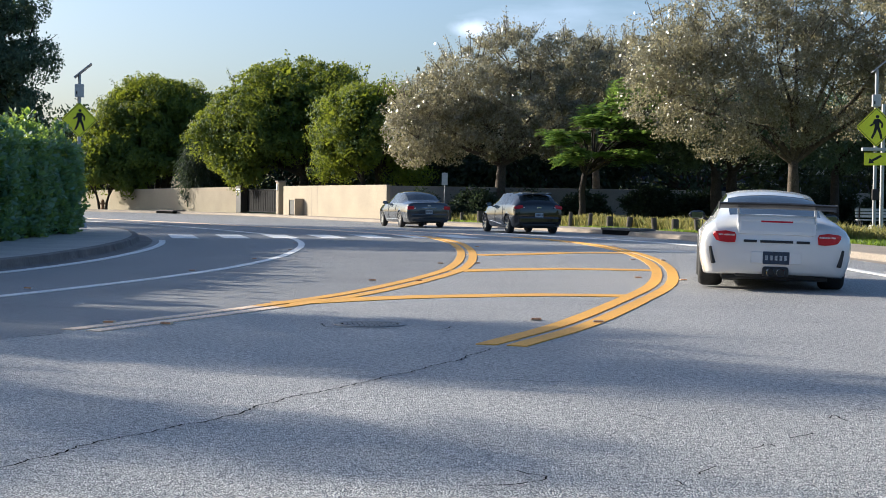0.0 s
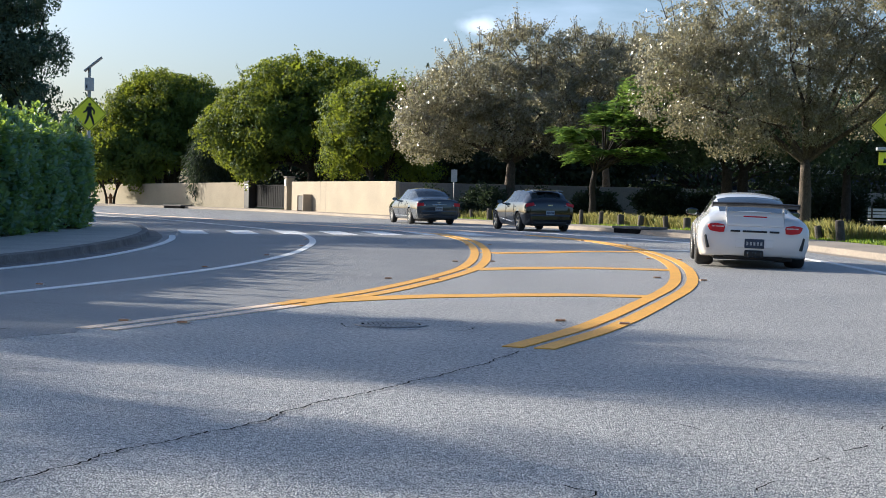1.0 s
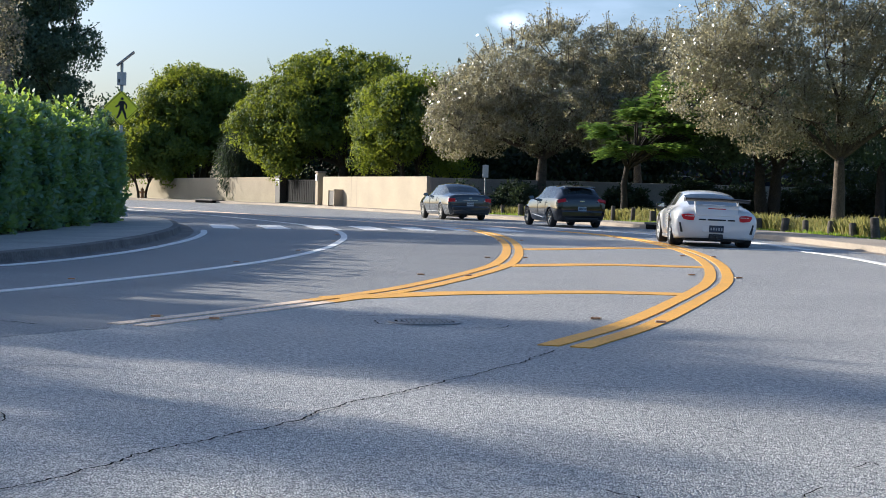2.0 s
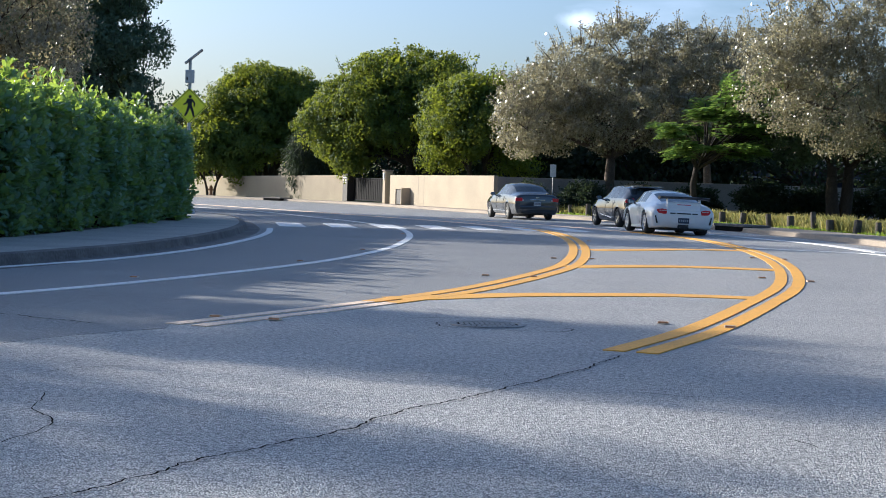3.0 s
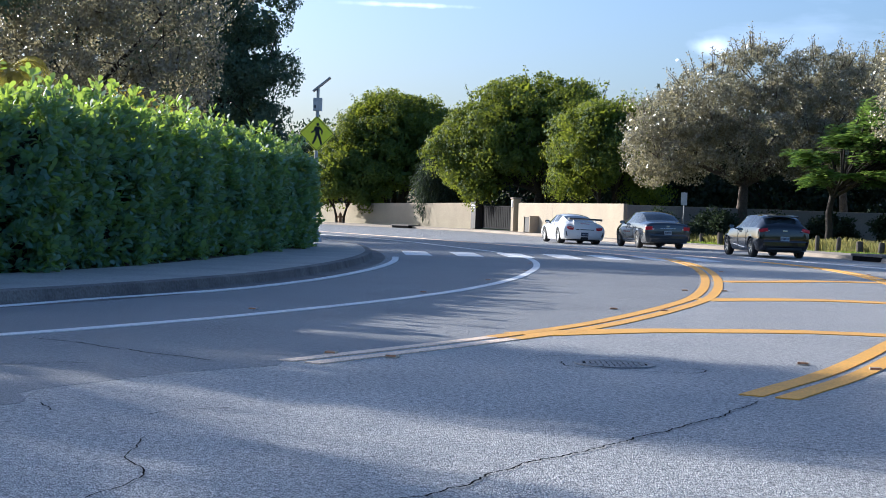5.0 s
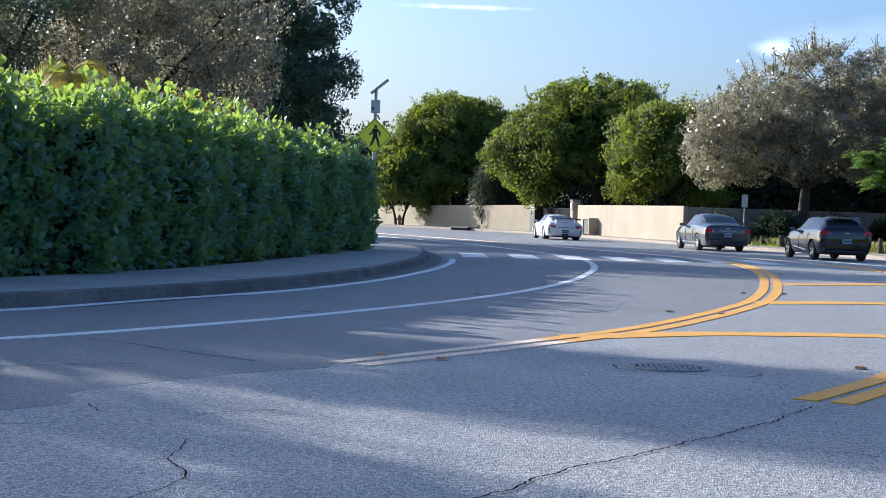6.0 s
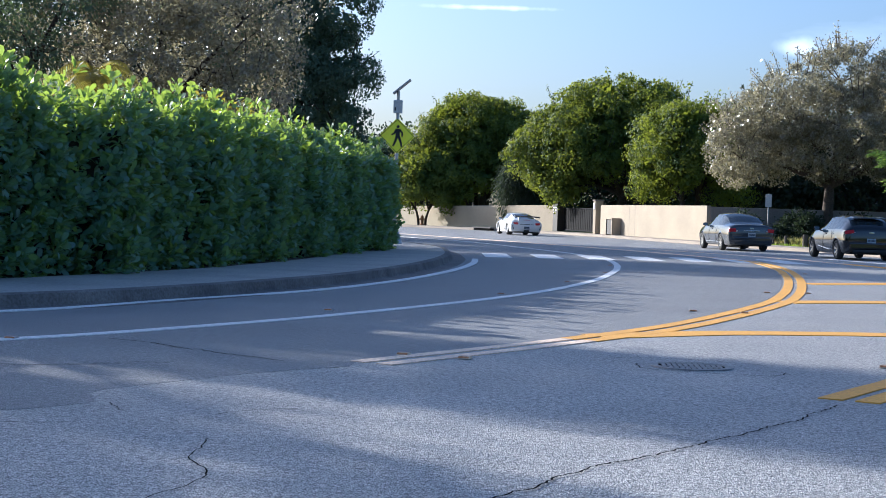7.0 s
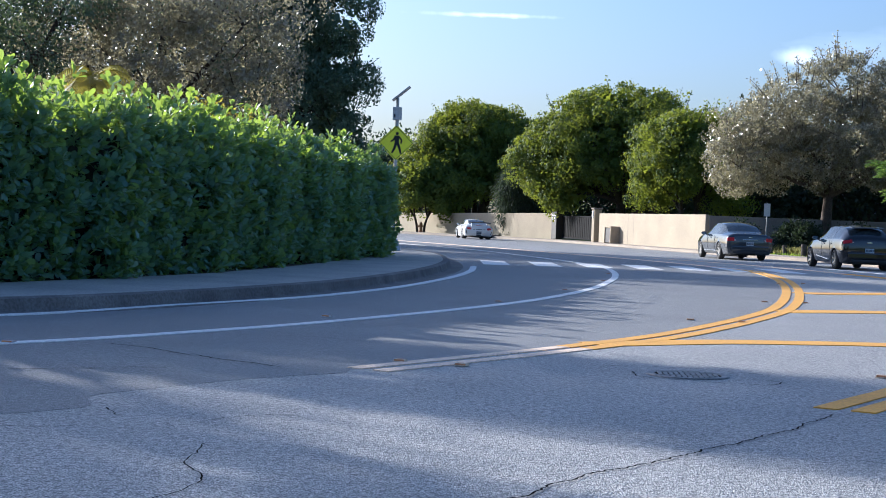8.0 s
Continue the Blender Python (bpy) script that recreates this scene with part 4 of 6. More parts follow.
def feathery_tree(base, seed):
    """A wide flat-layered tree: arching limbs in tiers, each tier carrying fronds with two rows of narrow leaflets."""
    rs, rnd = np.random.RandomState(seed), random.Random(seed)
    ob = thing("feathery_tree", pose(base[0], base[1], 0.1), "feathery-leaved tree with layered bright green sprays", "tree")
    bm = bmesh.new()
    limb(bm, [(0, 0, -0.15), (0.05, 0, 0.8), (0, 0, 1.6), (0.15, 0, 2.5)], 0.19, 0.13, 12)
    part("trunk", bm, BARK_DARK, ob, smooth=True)
    at, out, size, spots = [], [], [], []
    for tier, (cx, cz, rx, ry, n) in enumerate(((1.2, 3.2, 2.8, 2.4, 11), (2.5, 4.2, 3.9, 2.9, 15), (3.0, 5.3, 3.6, 2.7, 14), (3.6, 6.4, 2.8, 2.2, 12), (4.2, 7.3, 1.7, 1.5, 8))):
        for k in range(n):
            a = 2 * math.pi * k / n + rnd.uniform(-0.25, 0.25)
            f = rnd.uniform(0.6, 1.1)
            tip = Vector((cx + rx * f * math.cos(a), ry * f * math.sin(a), cz + rnd.uniform(-0.35, 0.3)))
            root = Vector((0.15 + 0.2 * tier, 0, 2.3 + 0.35 * tier))
            mid = root.lerp(tip, 0.55) + Vector((0, 0, 0.45))
            bm = bmesh.new()
            limb(bm, [root, root.lerp(mid, 0.5), mid, mid.lerp(tip, 0.6), tip], 0.06, 0.012, 6)
            part("limb", bm, BARK_DARK, ob, smooth=True)
            spots.append((mid, tip))
    for mid, tip in spots:
        way = (tip - mid).normalized()
        for q in range(20):
            root = mid.lerp(tip, rnd.uniform(-0.1, 1.0)) + Vector((0, 0, rnd.uniform(-0.05, 0.15)))
            turn = Matrix.Rotation(rnd.uniform(-1.25, 1.25), 3, "Z") @ way
            turn = Vector((turn.x, turn.y, rnd.uniform(0.0, 0.45))).normalized()
            side = turn.cross(Vector((0, 0, 1))).normalized()
            length = rnd.uniform(0.7, 1.15)
            for g in range(15):
                f = (g + 0.5) / 15
                p = root + turn * length * f + Vector((0, 0, -0.38 * length * f * f))
                for h in (-1, 1):
                    at.append(tuple(p))
                    out.append(tuple(side * h + turn * 0.45 + Vector((0, 0, -0.18))))
                    size.append(0.36 * (1.0 - 0.55 * abs(f - 0.4)))
    at, out, size = np.array(at), np.array(out), np.array(size)[:, None]
    u = out + rs.normal(0, 0.10, out.shape)
    u /= np.linalg.norm(u, axis=1, keepdims=True)
    v = np.cross((0, 0, 1.0) + rs.normal(0, 0.28, u.shape), u)
    v /= np.linalg.norm(v, axis=1, keepdims=True)
    pts = np.stack([at, at + u * size * 0.5 + v * size * 0.13, at + u * size, at + u * size * 0.5 - v * size * 0.13], 1).reshape(-1, 3)
    quads = np.arange(len(pts)).reshape(-1, 4)
    me = bpy.data.meshes.new("crown")
    me.from_pydata(pts.tolist(), [], quads.tolist())
    me.materials.append(LEAF_FERN)
    crown = new("crown", me)
    crown.parent = ob
    return ob


# rounded evergreen trees behind the wall
tree("ficus_tree", (-22.7, 122), 3.0, 0.28, lobes_over(11, (0, 0, 6.0), (5.4, 4.4, 4.4), 30, 1.8, low=-0.7), 90000, 0.20, 0.6, LEAF_FICUS, BARK_DARK, "broad clipped evergreen tree with a rounded dark green crown", dense=9000, seed=11, twigs=60, stems=5, spread=1.2, clump=0.5, per=16, inner=0.35, bough=1.1, face=0.4)
tree("ficus_tree", (-9.4, 106), 2.7, 0.33, lobes_over(12, (-0.2, 0, 5.7), (7.0, 5.0, 4.4), 36, 1.8, low=-0.35) + [((-4.6, -1.5, 3.9), (1.7, 1.6, 1.9)), ((-6.2, -1, 5.4), (1.8, 1.5, 2.2)), ((-3.6, -2.2, 3.2), (1.3, 1.3, 1.5))], 115000, 0.19, 0.6, LEAF_FICUS, BARK_DARK, "broad clipped evergreen tree with a rounded yellow-green crown", dense=11000, seed=12, twigs=80, stems=6, spread=1.6, clump=0.5, per=16, inner=0.35, lean=(1.2, 0), bough=1.1, face=0.4)
tree("ficus_tree", (-4.5, 94), 2.2, 0.2, lobes_over(13, (0, 0, 4.9), (3.2, 3.0, 3.0), 18, 1.35, low=-0.75), 45000, 0.17, 0.6, LEAF_FICUS, BARK_DARK, "small rounded evergreen tree above the garden wall", dense=5000, seed=13, twigs=40, stems=2, clump=0.4, per=14, inner=0.35, bough=1.1, face=0.4)
tree("garden_tree", (-26.3, 119), 1.2, 0.1, lobes_over(14, (0, 0, 3.4), (3.0, 2.0, 2.4), 11, 1.3, low=-0.6), 16000, 0.24, 0.55, LEAF_FICUS, BARK_DARK, "loose leafy young tree behind the garden wall", dense=1500, seed=14, stems=2, clump=0.5, bough=1.1, face=0.4)
tree("weeping_tree", (-17.0, 112), 2.6, 0.12, [((0, 0, 3.6), (1.6, 1.3, 2.6)), ((1.1, 0, 2.8), (1.1, 0.9, 2.0)), ((-1.0, 0, 2.8), (1.0, 0.9, 2.1))], 13000, 0.32, 0.2, LEAF_SHADED, BARK_DARK, "dark weeping tree behind the garden wall", seed=15, droop=1.6, clump=0.4)

# oaks and a feathery tree over the verge
tree("oak_tree", (3.0, 81), 3.0, 0.30, [((-3.6, 0, 5.4), (2.5, 2.4, 2.2)), ((-1.8, -1, 6.9), (2.2, 2.2, 1.8)), ((0.4, 0, 8.3), (2.1, 2.0, 1.7)), ((1.4, -1.2, 5.6), (2.6, 2.2, 2.4)), ((3.6, 0, 7.6), (2.4, 2.0, 2.1)), ((-4.4, -0.6, 4.4), (1.7, 1.6, 1.6)), ((5.4, 0.5, 7.2), (2.0, 1.8, 2.0)), ((-1.0, -0.8, 4.8), (2.2, 1.8, 1.6)), ((3.4, -1, 4.8), (1.8, 1.8, 1.4))], 100000, 0.125, 0.55, LEAF_OAK, BARK, "silvery-leaved live oak with an open uneven crown", seed=21, clump=0.42, per=12, inner=0.3, twigs=170, bough=0.62, face=0.7)
tree("oak_tree", (8.6, 88), 3.2, 0.26, [((0, 0, 7.6), (2.8, 2.4, 2.3)), ((2.6, 0, 8.2), (2.6, 2.2, 2.3)), ((-2, 0, 6.8), (2.2, 2.0, 2.2)), ((4.6, 0.3, 8.6), (2.2, 2.0, 2.2)), ((1.4, -0.5, 5.4), (2.8, 2.0, 1.8)), ((4.5, -0.5, 5.8), (2.2, 2.0, 1.8))], 60000, 0.13, 0.55, LEAF_OAK, BARK, "silvery-leaved live oak with an open uneven crown", seed=22, clump=0.42, per=12, inner=0.3, twigs=100, bough=0.62, face=0.7)
feathery_tree((6.6, 74), 31)
tree("oak_tree", (14.9, 66), 2.9, 0.27, [((-3.3, -0.5, 5.4), (2.6, 2.4, 2.3)), ((-5.4, -0.2, 5.6), (1.9, 1.8, 1.9)), ((-1.0, -1.2, 7.2), (2.8, 2.4, 2.4)), ((1.6, 0, 6.2), (2.6, 2.4, 2.2)), ((-3.0, 0, 8.4), (2.4, 2.0, 2.0)), ((2.4, -0.6, 8.6), (2.6, 2.4, 2.2)), ((-5.2, 0, 7.4), (1.9, 1.7, 1.8)), ((4.4, -1.0, 6.0), (2.2, 2.0, 2.0)), ((4.6, 0, 8.4), (2.2, 2.0, 2.2)), ((0, 0, 9.8), (2.6, 2.0, 1.9)), ((-1.4, -1, 4.4), (2.4, 1.8, 1.1))], 112000, 0.115, 0.55, LEAF_OAK, BARK, "large silvery-leaved live oak leaning over the verge", seed=24, clump=0.40, per=12, inner=0.3, twigs=150, bough=0.62, face=0.7)
tree("oak_tree", (20.0, 60), 3.2, 0.25, [((-0.6, 0, 5.4), (2.4, 2.2, 2.0)), ((0.6, 0, 7.8), (2.6, 2.4, 2.2)), ((2.8, 0, 5.6), (2.4, 2.2, 2.2)), ((-1.6, -0.5, 9.4), (2.2, 2.0, 2.0))], 48000, 0.12, 0.55, LEAF_OAK, BARK, "silvery-leaved live oak at the end of the verge", seed=25, clump=0.40, per=12, twigs=50, bough=0.62, face=0.7)
tree("oak_tree", (13.4, 74), 2.6, 0.30, [((0, 0, 4.6), (2.6, 2.4, 1.6)), ((-2, 0, 4.2), (1.8, 1.8, 1.3)), ((2.2, 0, 4.6), (1.8, 1.8, 1.4))], 16000, 0.19, 0.55, LEAF_OAK_DARK, BARK_DARK, "dark spreading oak in the shade of the others", seed=26, clump=0.4, stems=2, bough=0.8, face=0.6)
tree("oak_tree", (18.2, 72), 2.8, 0.22, [((0, 0, 4.2), (2.4, 2.0, 1.5)), ((2.5, 0, 4.8), (2.2, 2.0, 1.8))], 15000, 0.19, 0.55, LEAF_OAK_DARK, BARK_DARK, "dark slender oak in the shade of the others", seed=27, clump=0.4, bough=0.8, face=0.6)
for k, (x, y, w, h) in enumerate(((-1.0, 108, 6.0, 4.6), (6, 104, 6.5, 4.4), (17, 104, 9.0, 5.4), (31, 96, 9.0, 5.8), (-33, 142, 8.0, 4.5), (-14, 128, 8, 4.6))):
    tree("background_tree", (x, y), 1.5, 0.25, lobes_over(28 + k, (0, 0, h), (w, 3.0, h * 0.8), 20, 2.1, low=-0.95), 17000, 0.36, 0.6, LEAF_SHADED, BARK_DARK, "tree mass behind the garden walls, its leaves darkened for shade", seed=28 + k, clump=0.6)

# trees behind the hedge
tree("shade_tree", (-18.4, 58), 3.0, 0.30, [((0.4, 0, 5.4), (2.2, 2.2, 1.8)), ((-0.6, 0, 7.6), (2.4, 2.2, 1.9)), ((1.8, 0, 8.6), (1.8, 1.8, 1.5)), ((0.6, 0, 10.4), (2.2, 2.2, 1.7)), ((2.3, -0.3, 6.2), (1.4, 1.4, 0.9)), ((2.2, 0, 4.2), (1.3, 1.3, 0.9)), ((-2.4, 0, 9.4), (2.4, 2.2, 2.2))], 95000, 0.13, 0.55, LEAF_OAK_DARK, BARK_DARK, "tall dark shade tree behind the hedge", dense=1500, seed=41, clump=0.45, twigs=40, bough=0.7, face=0.6)
tree("oak_tree", (-19.3, 47), 3.0, 0.28, [((0, 0, 5.2), (2.6, 2.4, 2.2)), ((2.4, 0, 5.4), (2.2, 2.2, 2.2)), ((0.6, 0, 7.2), (2.8, 2.2, 1.8)), ((3.2, 0, 7.0), (2.2, 2.0, 1.9)), ((-2.4, 0, 6.2), (2.2, 2.0, 1.8)), ((0.6, -1, 3.4), (2.4, 2.0, 1.2)), ((3.4, 0, 3.8), (1.6, 1.6, 1.6))], 44000, 0.125, 0.55, LEAF_OAK, BARK_DARK, "silvery-leaved live oak behind the hedge, lit from behind", seed=42, clump=0.38, per=12, inner=0.35, twigs=30, bough=0.75, face=0.7)
tree("oak_tree", (-22.5, 45), 4.2, 0.28, [((-1.4, 0, 6.9), (1.9, 1.5, 1.0)), ((1.5, 0.2, 7.6), (1.8, 1.5, 0.9)), ((-3.6, -0.3, 6.0), (1.8, 1.4, 1.1)), ((0.6, -0.6, 5.6), (1.2, 1.0, 0.6))], 10000, 0.16, 0.5, LEAF_OAK_DARK, BARK_DARK, "tall oak with a bare forked trunk behind the hedge", seed=44, clump=0.38, per=18, inner=0.1)
tree("oak_tree", (-20.4, 21.4), 5.0, 0.22, [((1.5, -0.7, 7.9), (0.85, 0.85, 0.8)), ((-0.3, 2.0, 7.9), (1.15, 1.1, 1.05)), ((1.7, 2.4, 7.9), (0.35, 0.3, 0.3)), ((0.6, -3.9, 7.9), (0.5, 0.42, 0.4)), ((-2.9, -1.3, 7.9), (0.6, 0.55, 0.55)), ((-3.2, 1.0, 7.9), (0.7, 0.65, 0.65)), ((-0.5, -0.8, 7.9), (0.28, 0.25, 0.25))], 12500, 0.17, 0.5, LEAF_OAK_DARK, BARK, "tall oak behind the hedge whose shade falls on the road", seed=45, clump=0.42, per=18)
tree("oak_tree", (-24.0, 18.0), 4.5, 0.2, [((1.2, 0.8, 7.9), (0.6, 0.55, 0.55)), ((1.4, -0.3, 7.9), (0.45, 0.4, 0.4)), ((0.2, 0.0, 7.9), (0.8, 0.7, 0.7)), ((-1.8, 0.2, 8.6), (1.0, 0.9, 0.9)), ((-0.1, 2.0, 7.6), (0.7, 0.6, 0.6))], 8500, 0.17, 0.5, LEAF_OAK_DARK, BARK, "spreading oak behind the hedge whose shade falls on the road", seed=49, clump=0.45, per=18)
tree("garden_tree", (-24.5, 68), 3.5, 0.25, lobes_over(47, (0, 0, 7.6), (5.5, 3.4, 6.4), 22, 2.0, low=-0.9), 34000, 0.22, 0.5, LEAF_SHADED, BARK_DARK, "dark green garden tree behind the hedge", seed=47, clump=0.5)
tree("garden_tree", (-31, 60), 2.5, 0.2, lobes_over(48, (0, 0, 5.6), (6.5, 3.4, 4.6), 20, 2.0, low=-0.9), 30000, 0.22, 0.5, LEAF_SHADED, BARK_DARK, "dark green garden tree behind the hedge", seed=48, clump=0.5)


def palm(base, height, seed):
    ob = thing("small_palm", pose(base[0], base[1], 0.1), "small yellowing palm behind the hedge", "palm")
    rnd = random.Random(seed)
    bm = bmesh.new()
    limb(bm, [(0, 0, -0.1), (0.05, 0, height * 0.5), (0, 0, height)], 0.10, 0.07, 8)
    part("trunk", bm, BARK_DARK, ob)
    for k in range(11):
        a = 2 * math.pi * k / 11 + rnd.uniform(-0.2, 0.2)
        rise, run = rnd.uniform(0.2, 0.7), rnd.uniform(0.8, 1.2)
        pts = [Vector((run * f * math.cos(a), run * f * math.sin(a), height + rise * f * 1.6 - 1.5 * run * f * f * 0.7)) for f in (0, 0.25, 0.5, 0.75, 1.0)]
        bm = bmesh.new()
        limb(bm, pts, 0.018, 0.006, 5)
        for p, q in zip(pts, pts[1:]):
            for j in range(5):
                root = p.lerp(q, j / 5)
                for s in (-1, 1):
                    way = Vector((-math.sin(a) * s, math.cos(a) * s, -0.5)) * 0.34 + (q - p).normalized() * 0.16
                    side = (q - p).normalized() * 0.022
                    bm.faces.new([bm.verts.new(root - side), bm.verts.new(root + side), bm.verts.new(root + way)])
        part("frond", bm, LEAF_YELLOW, ob)
    return ob


palm((-16.0, 36), 4.0, 1)
palm((-16.9, 38), 4.3, 2)
palm((-12.4, 39), 2.6, 3)
tree("yellow_shrub", (-13.0, 36.5), 1.2, 0.05, [((0, 0, 2.9), (0.8, 0.8, 0.7)), ((0.5, 0, 2.4), (0.6, 0.6, 0.6))], 1600, 0.12, 0.5, LEAF_YELLOW, BARK_DARK, "yellowing shrub behind the hedge", "shrub", seed=51, clump=0.25)


# hedge
def hedge(line, height, deep, label, seed):
    rs = np.random.RandomState(seed)
    ob = thing("hedge", pose(0, 0, 0.13), label, "hedge")
    bm = bmesh.new()
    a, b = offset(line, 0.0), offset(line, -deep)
    # dark slab behind the leaves, its colour standing in for the hedge's inner shade
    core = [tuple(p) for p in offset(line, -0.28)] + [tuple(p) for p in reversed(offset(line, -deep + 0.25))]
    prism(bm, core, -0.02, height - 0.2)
    part("shade_core", bm, HEDGE_CORE, ob, "dark slab that stands in for the shade inside the hedge")
    bm = bmesh.new()
    rnd = random.Random(seed)
    for p, q in zip(offset(line, -0.3)[::2], offset(line, -0.7)[::2]):
        for s in (p, q):
            limb(bm, [(s.x, s.y, -0.05), (s.x + rnd.uniform(-0.1, 0.1), s.y, 0.3), (s.x + rnd.uniform(-0.2, 0.2), s.y + rnd.uniform(-0.2, 0.2), 0.8)], 0.03, 0.015, 5)
    part("stems", bm, BARK_DARK, ob)["kind"] = "stuff"
    pts = np.array([tuple(p) for p in line])
    seg = np.linalg.norm(np.diff(pts, axis=0), axis=1)
    cum = np.r_[0, np.cumsum(seg)]

    def place(u):
        return np.stack([np.interp(u, cum, pts[:, 0]), np.interp(u, cum, pts[:, 1])], 1)

    def out_of(u):
        d = place(u + 0.2) - place(u - 0.2)
        d /= np.linalg.norm(d, axis=1, keepdims=True) + 1e-9
        return np.stack([d[:, 1], -d[:, 0]], 1)

    def bulge(u, z):
        return 0.13 * np.sin(1.9 * u + 0.8 * np.sin(2.2 * z)) + 0.12 * np.sin(4.7 * u + 2.6 * z) * np.sin(3.1 * z + u) + 0.10 * np.sin(9.0 * u - 5 * z)

    sprigs_at, sprigs_out = [], []
    total = cum[-1]
    # sprigs on the face, the top and the end, each a whorl of leaves about a shoot
    k = int(total * 235)
    u = rs.uniform(0, total, k)
    z = 0.02 + (height - 0.05 - 0.06 * np.clip((u - total + 5) / 5, 0, 1)) * rs.rand(k)
    o = out_of(u)
    xy_ = place(u) + o * (bulge(u, z) - 0.25 * rs.rand(k) ** 2 - 0.10 * (z > height - 0.4))[:, None]
    sprigs_at.append(np.c_[xy_, z]), sprigs_out.append(np.c_[o, 0.7 + 0.0 * u])
    k = int(total * 75)
    u = rs.uniform(0, total, k)
    o = out_of(u)
    back = deep * rs.rand(k)
    tall = height - 0.1 - 0.06 * np.clip((u - total + 5) / 5, 0, 1) + 0.13 * np.sin(2.3 * u) + 0.10 * np.sin(6.1 * u + 1) + 0.28 * rs.rand(k) ** 3
    sprigs_at.append(np.c_[place(u) - o * back[:, None], tall]), sprigs_out.append(np.c_[o * 0.25, 1.2 + 0 * u])
    k = 420
    z = 0.05 + (height - 0.1) * rs.rand(k)
    end, e_o = place(np.full(k, total)), out_of(np.full(k, total))
    along = np.c_[-e_o[:, 1], e_o[:, 0]]
    sprigs_at.append(np.c_[end - e_o * (deep * rs.rand(k))[:, None] + along * (0.15 * rs.rand(k) + 0.12 * np.sin(5 * z))[:, None], z]), sprigs_out.append(np.c_[along, 0.6 + 0 * z])
    k = 80
    u = rs.uniform(0, total, k)
    for f in range(5):
        sprigs_at.append(np.c_[place(u) - out_of(u) * (0.2 + 0.8 * rs.rand(k))[:, None] * 0.6, height + 0.05 + 0.09 * f * (0.4 + rs.rand(k))]), sprigs_out.append(np.c_[rs.normal(0, 0.15, (k, 2)), np.ones(k)])
    at, way = np.concatenate(sprigs_at), np.concatenate(sprigs_out)
    per = 9
    n = len(at)
    way = way / np.linalg.norm(way, axis=1, keepdims=True)
    spin = rs.normal(0, 1, (n, per, 3))
    spread = way[:, None] * rs.uniform(0.35, 1.1, (n, per, 1)) + spin * 0.62
    start = at[:, None] + way[:, None] * rs.uniform(-0.05, 0.09, (n, per, 1)) + spin * 0.025
    start, spread = start.reshape(-1, 3), spread.reshape(-1, 3)
    spread /= np.linalg.norm(spread, axis=1, keepdims=True)
    size = rs.uniform(0.095, 0.17, len(start))[:, None]
    face = np.repeat(way, per, axis=0) * 0.8 + (0, 0, 0.55) + rs.normal(0, 0.5, spread.shape)
    v = np.cross(face, spread)
    v /= np.linalg.norm(v, axis=1, keepdims=True) + 1e-9
    w = np.cross(spread, v)
    rows = [start, start + spread * size * 0.5 + v * size * 0.26 + w * size * 0.07, start + spread * size * 0.85 + v * size * 0.24 + w * size * 0.05, start + spread * size, start + spread * size * 0.85 - v * size * 0.24 + w * size * 0.05, start + spread * size * 0.5 - v * size * 0.26 + w * size * 0.07]
    verts = np.stack(rows, 1).reshape(-1, 3)
    n = len(start)
    me = bpy.data.meshes.new("leaves")
    me.vertices.add(6 * n), me.loops.add(6 * n), me.polygons.add(n)
    me.vertices.foreach_set("co", verts.ravel().astype(np.float32))
    me.loops.foreach_set("vertex_index", np.arange(6 * n, dtype=np.int32))
    me.polygons.foreach_set("loop_start", np.arange(0, 6 * n, 6, dtype=np.int32))
    me.materials.append(LEAF_HEDGE)
    me.update(calc_edges=True)
    leaves = new("leaves", me)
    leaves.parent = ob
    leaves["kind"] = "stuff"
    return ob


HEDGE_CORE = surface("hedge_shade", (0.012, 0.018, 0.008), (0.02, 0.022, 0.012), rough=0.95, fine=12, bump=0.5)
hedge(curve(xy(-15.5, 9.5, -11.2, 14.5, -9.35, 18.2, -8.80, 21.2, -8.74, 25.2, -9.03, 31, -9.30, 36.2, -9.47, 40.1), 0.5), 2.22, 1.9, "tall clipped hedge with glossy rounded leaves and sunlit top", 61)


# shrubs, verge grass
def shrub(x, y, rx, ry, rz, seed, label="dark rounded shrub in front of the park wall"):
    tree("shrub", (x, y), 0.3, 0.05, lobes_over(seed, (0, 0, rz * 0.9), (rx, ry, rz), 7, min(rx, rz) * 0.55, low=-0.7), 7500, 0.15, 0.6, LEAF_SHADED, BARK_DARK, label, "shrub", seed=seed, clump=0.22, per=10, stems=2, spread=0.15)


for k, (x, y, rx, rz) in enumerate(((-1.2, 77.5, 0.9, 0.7), (1.6, 77.5, 1.2, 0.75), (4.4, 78, 1.3, 0.7), (7.2, 78.2, 1.2, 0.75), (10.2, 76.5, 1.3, 0.9), (12.6, 77.5, 1.2, 0.85), (15.6, 76, 1.5, 0.95), (18.6, 75, 1.5, 0.95), (21.5, 73, 1.6, 0.9), (24, 72, 1.6, 1.0))):
    shrub(x, y, rx, 0.9, rz, 70 + k)


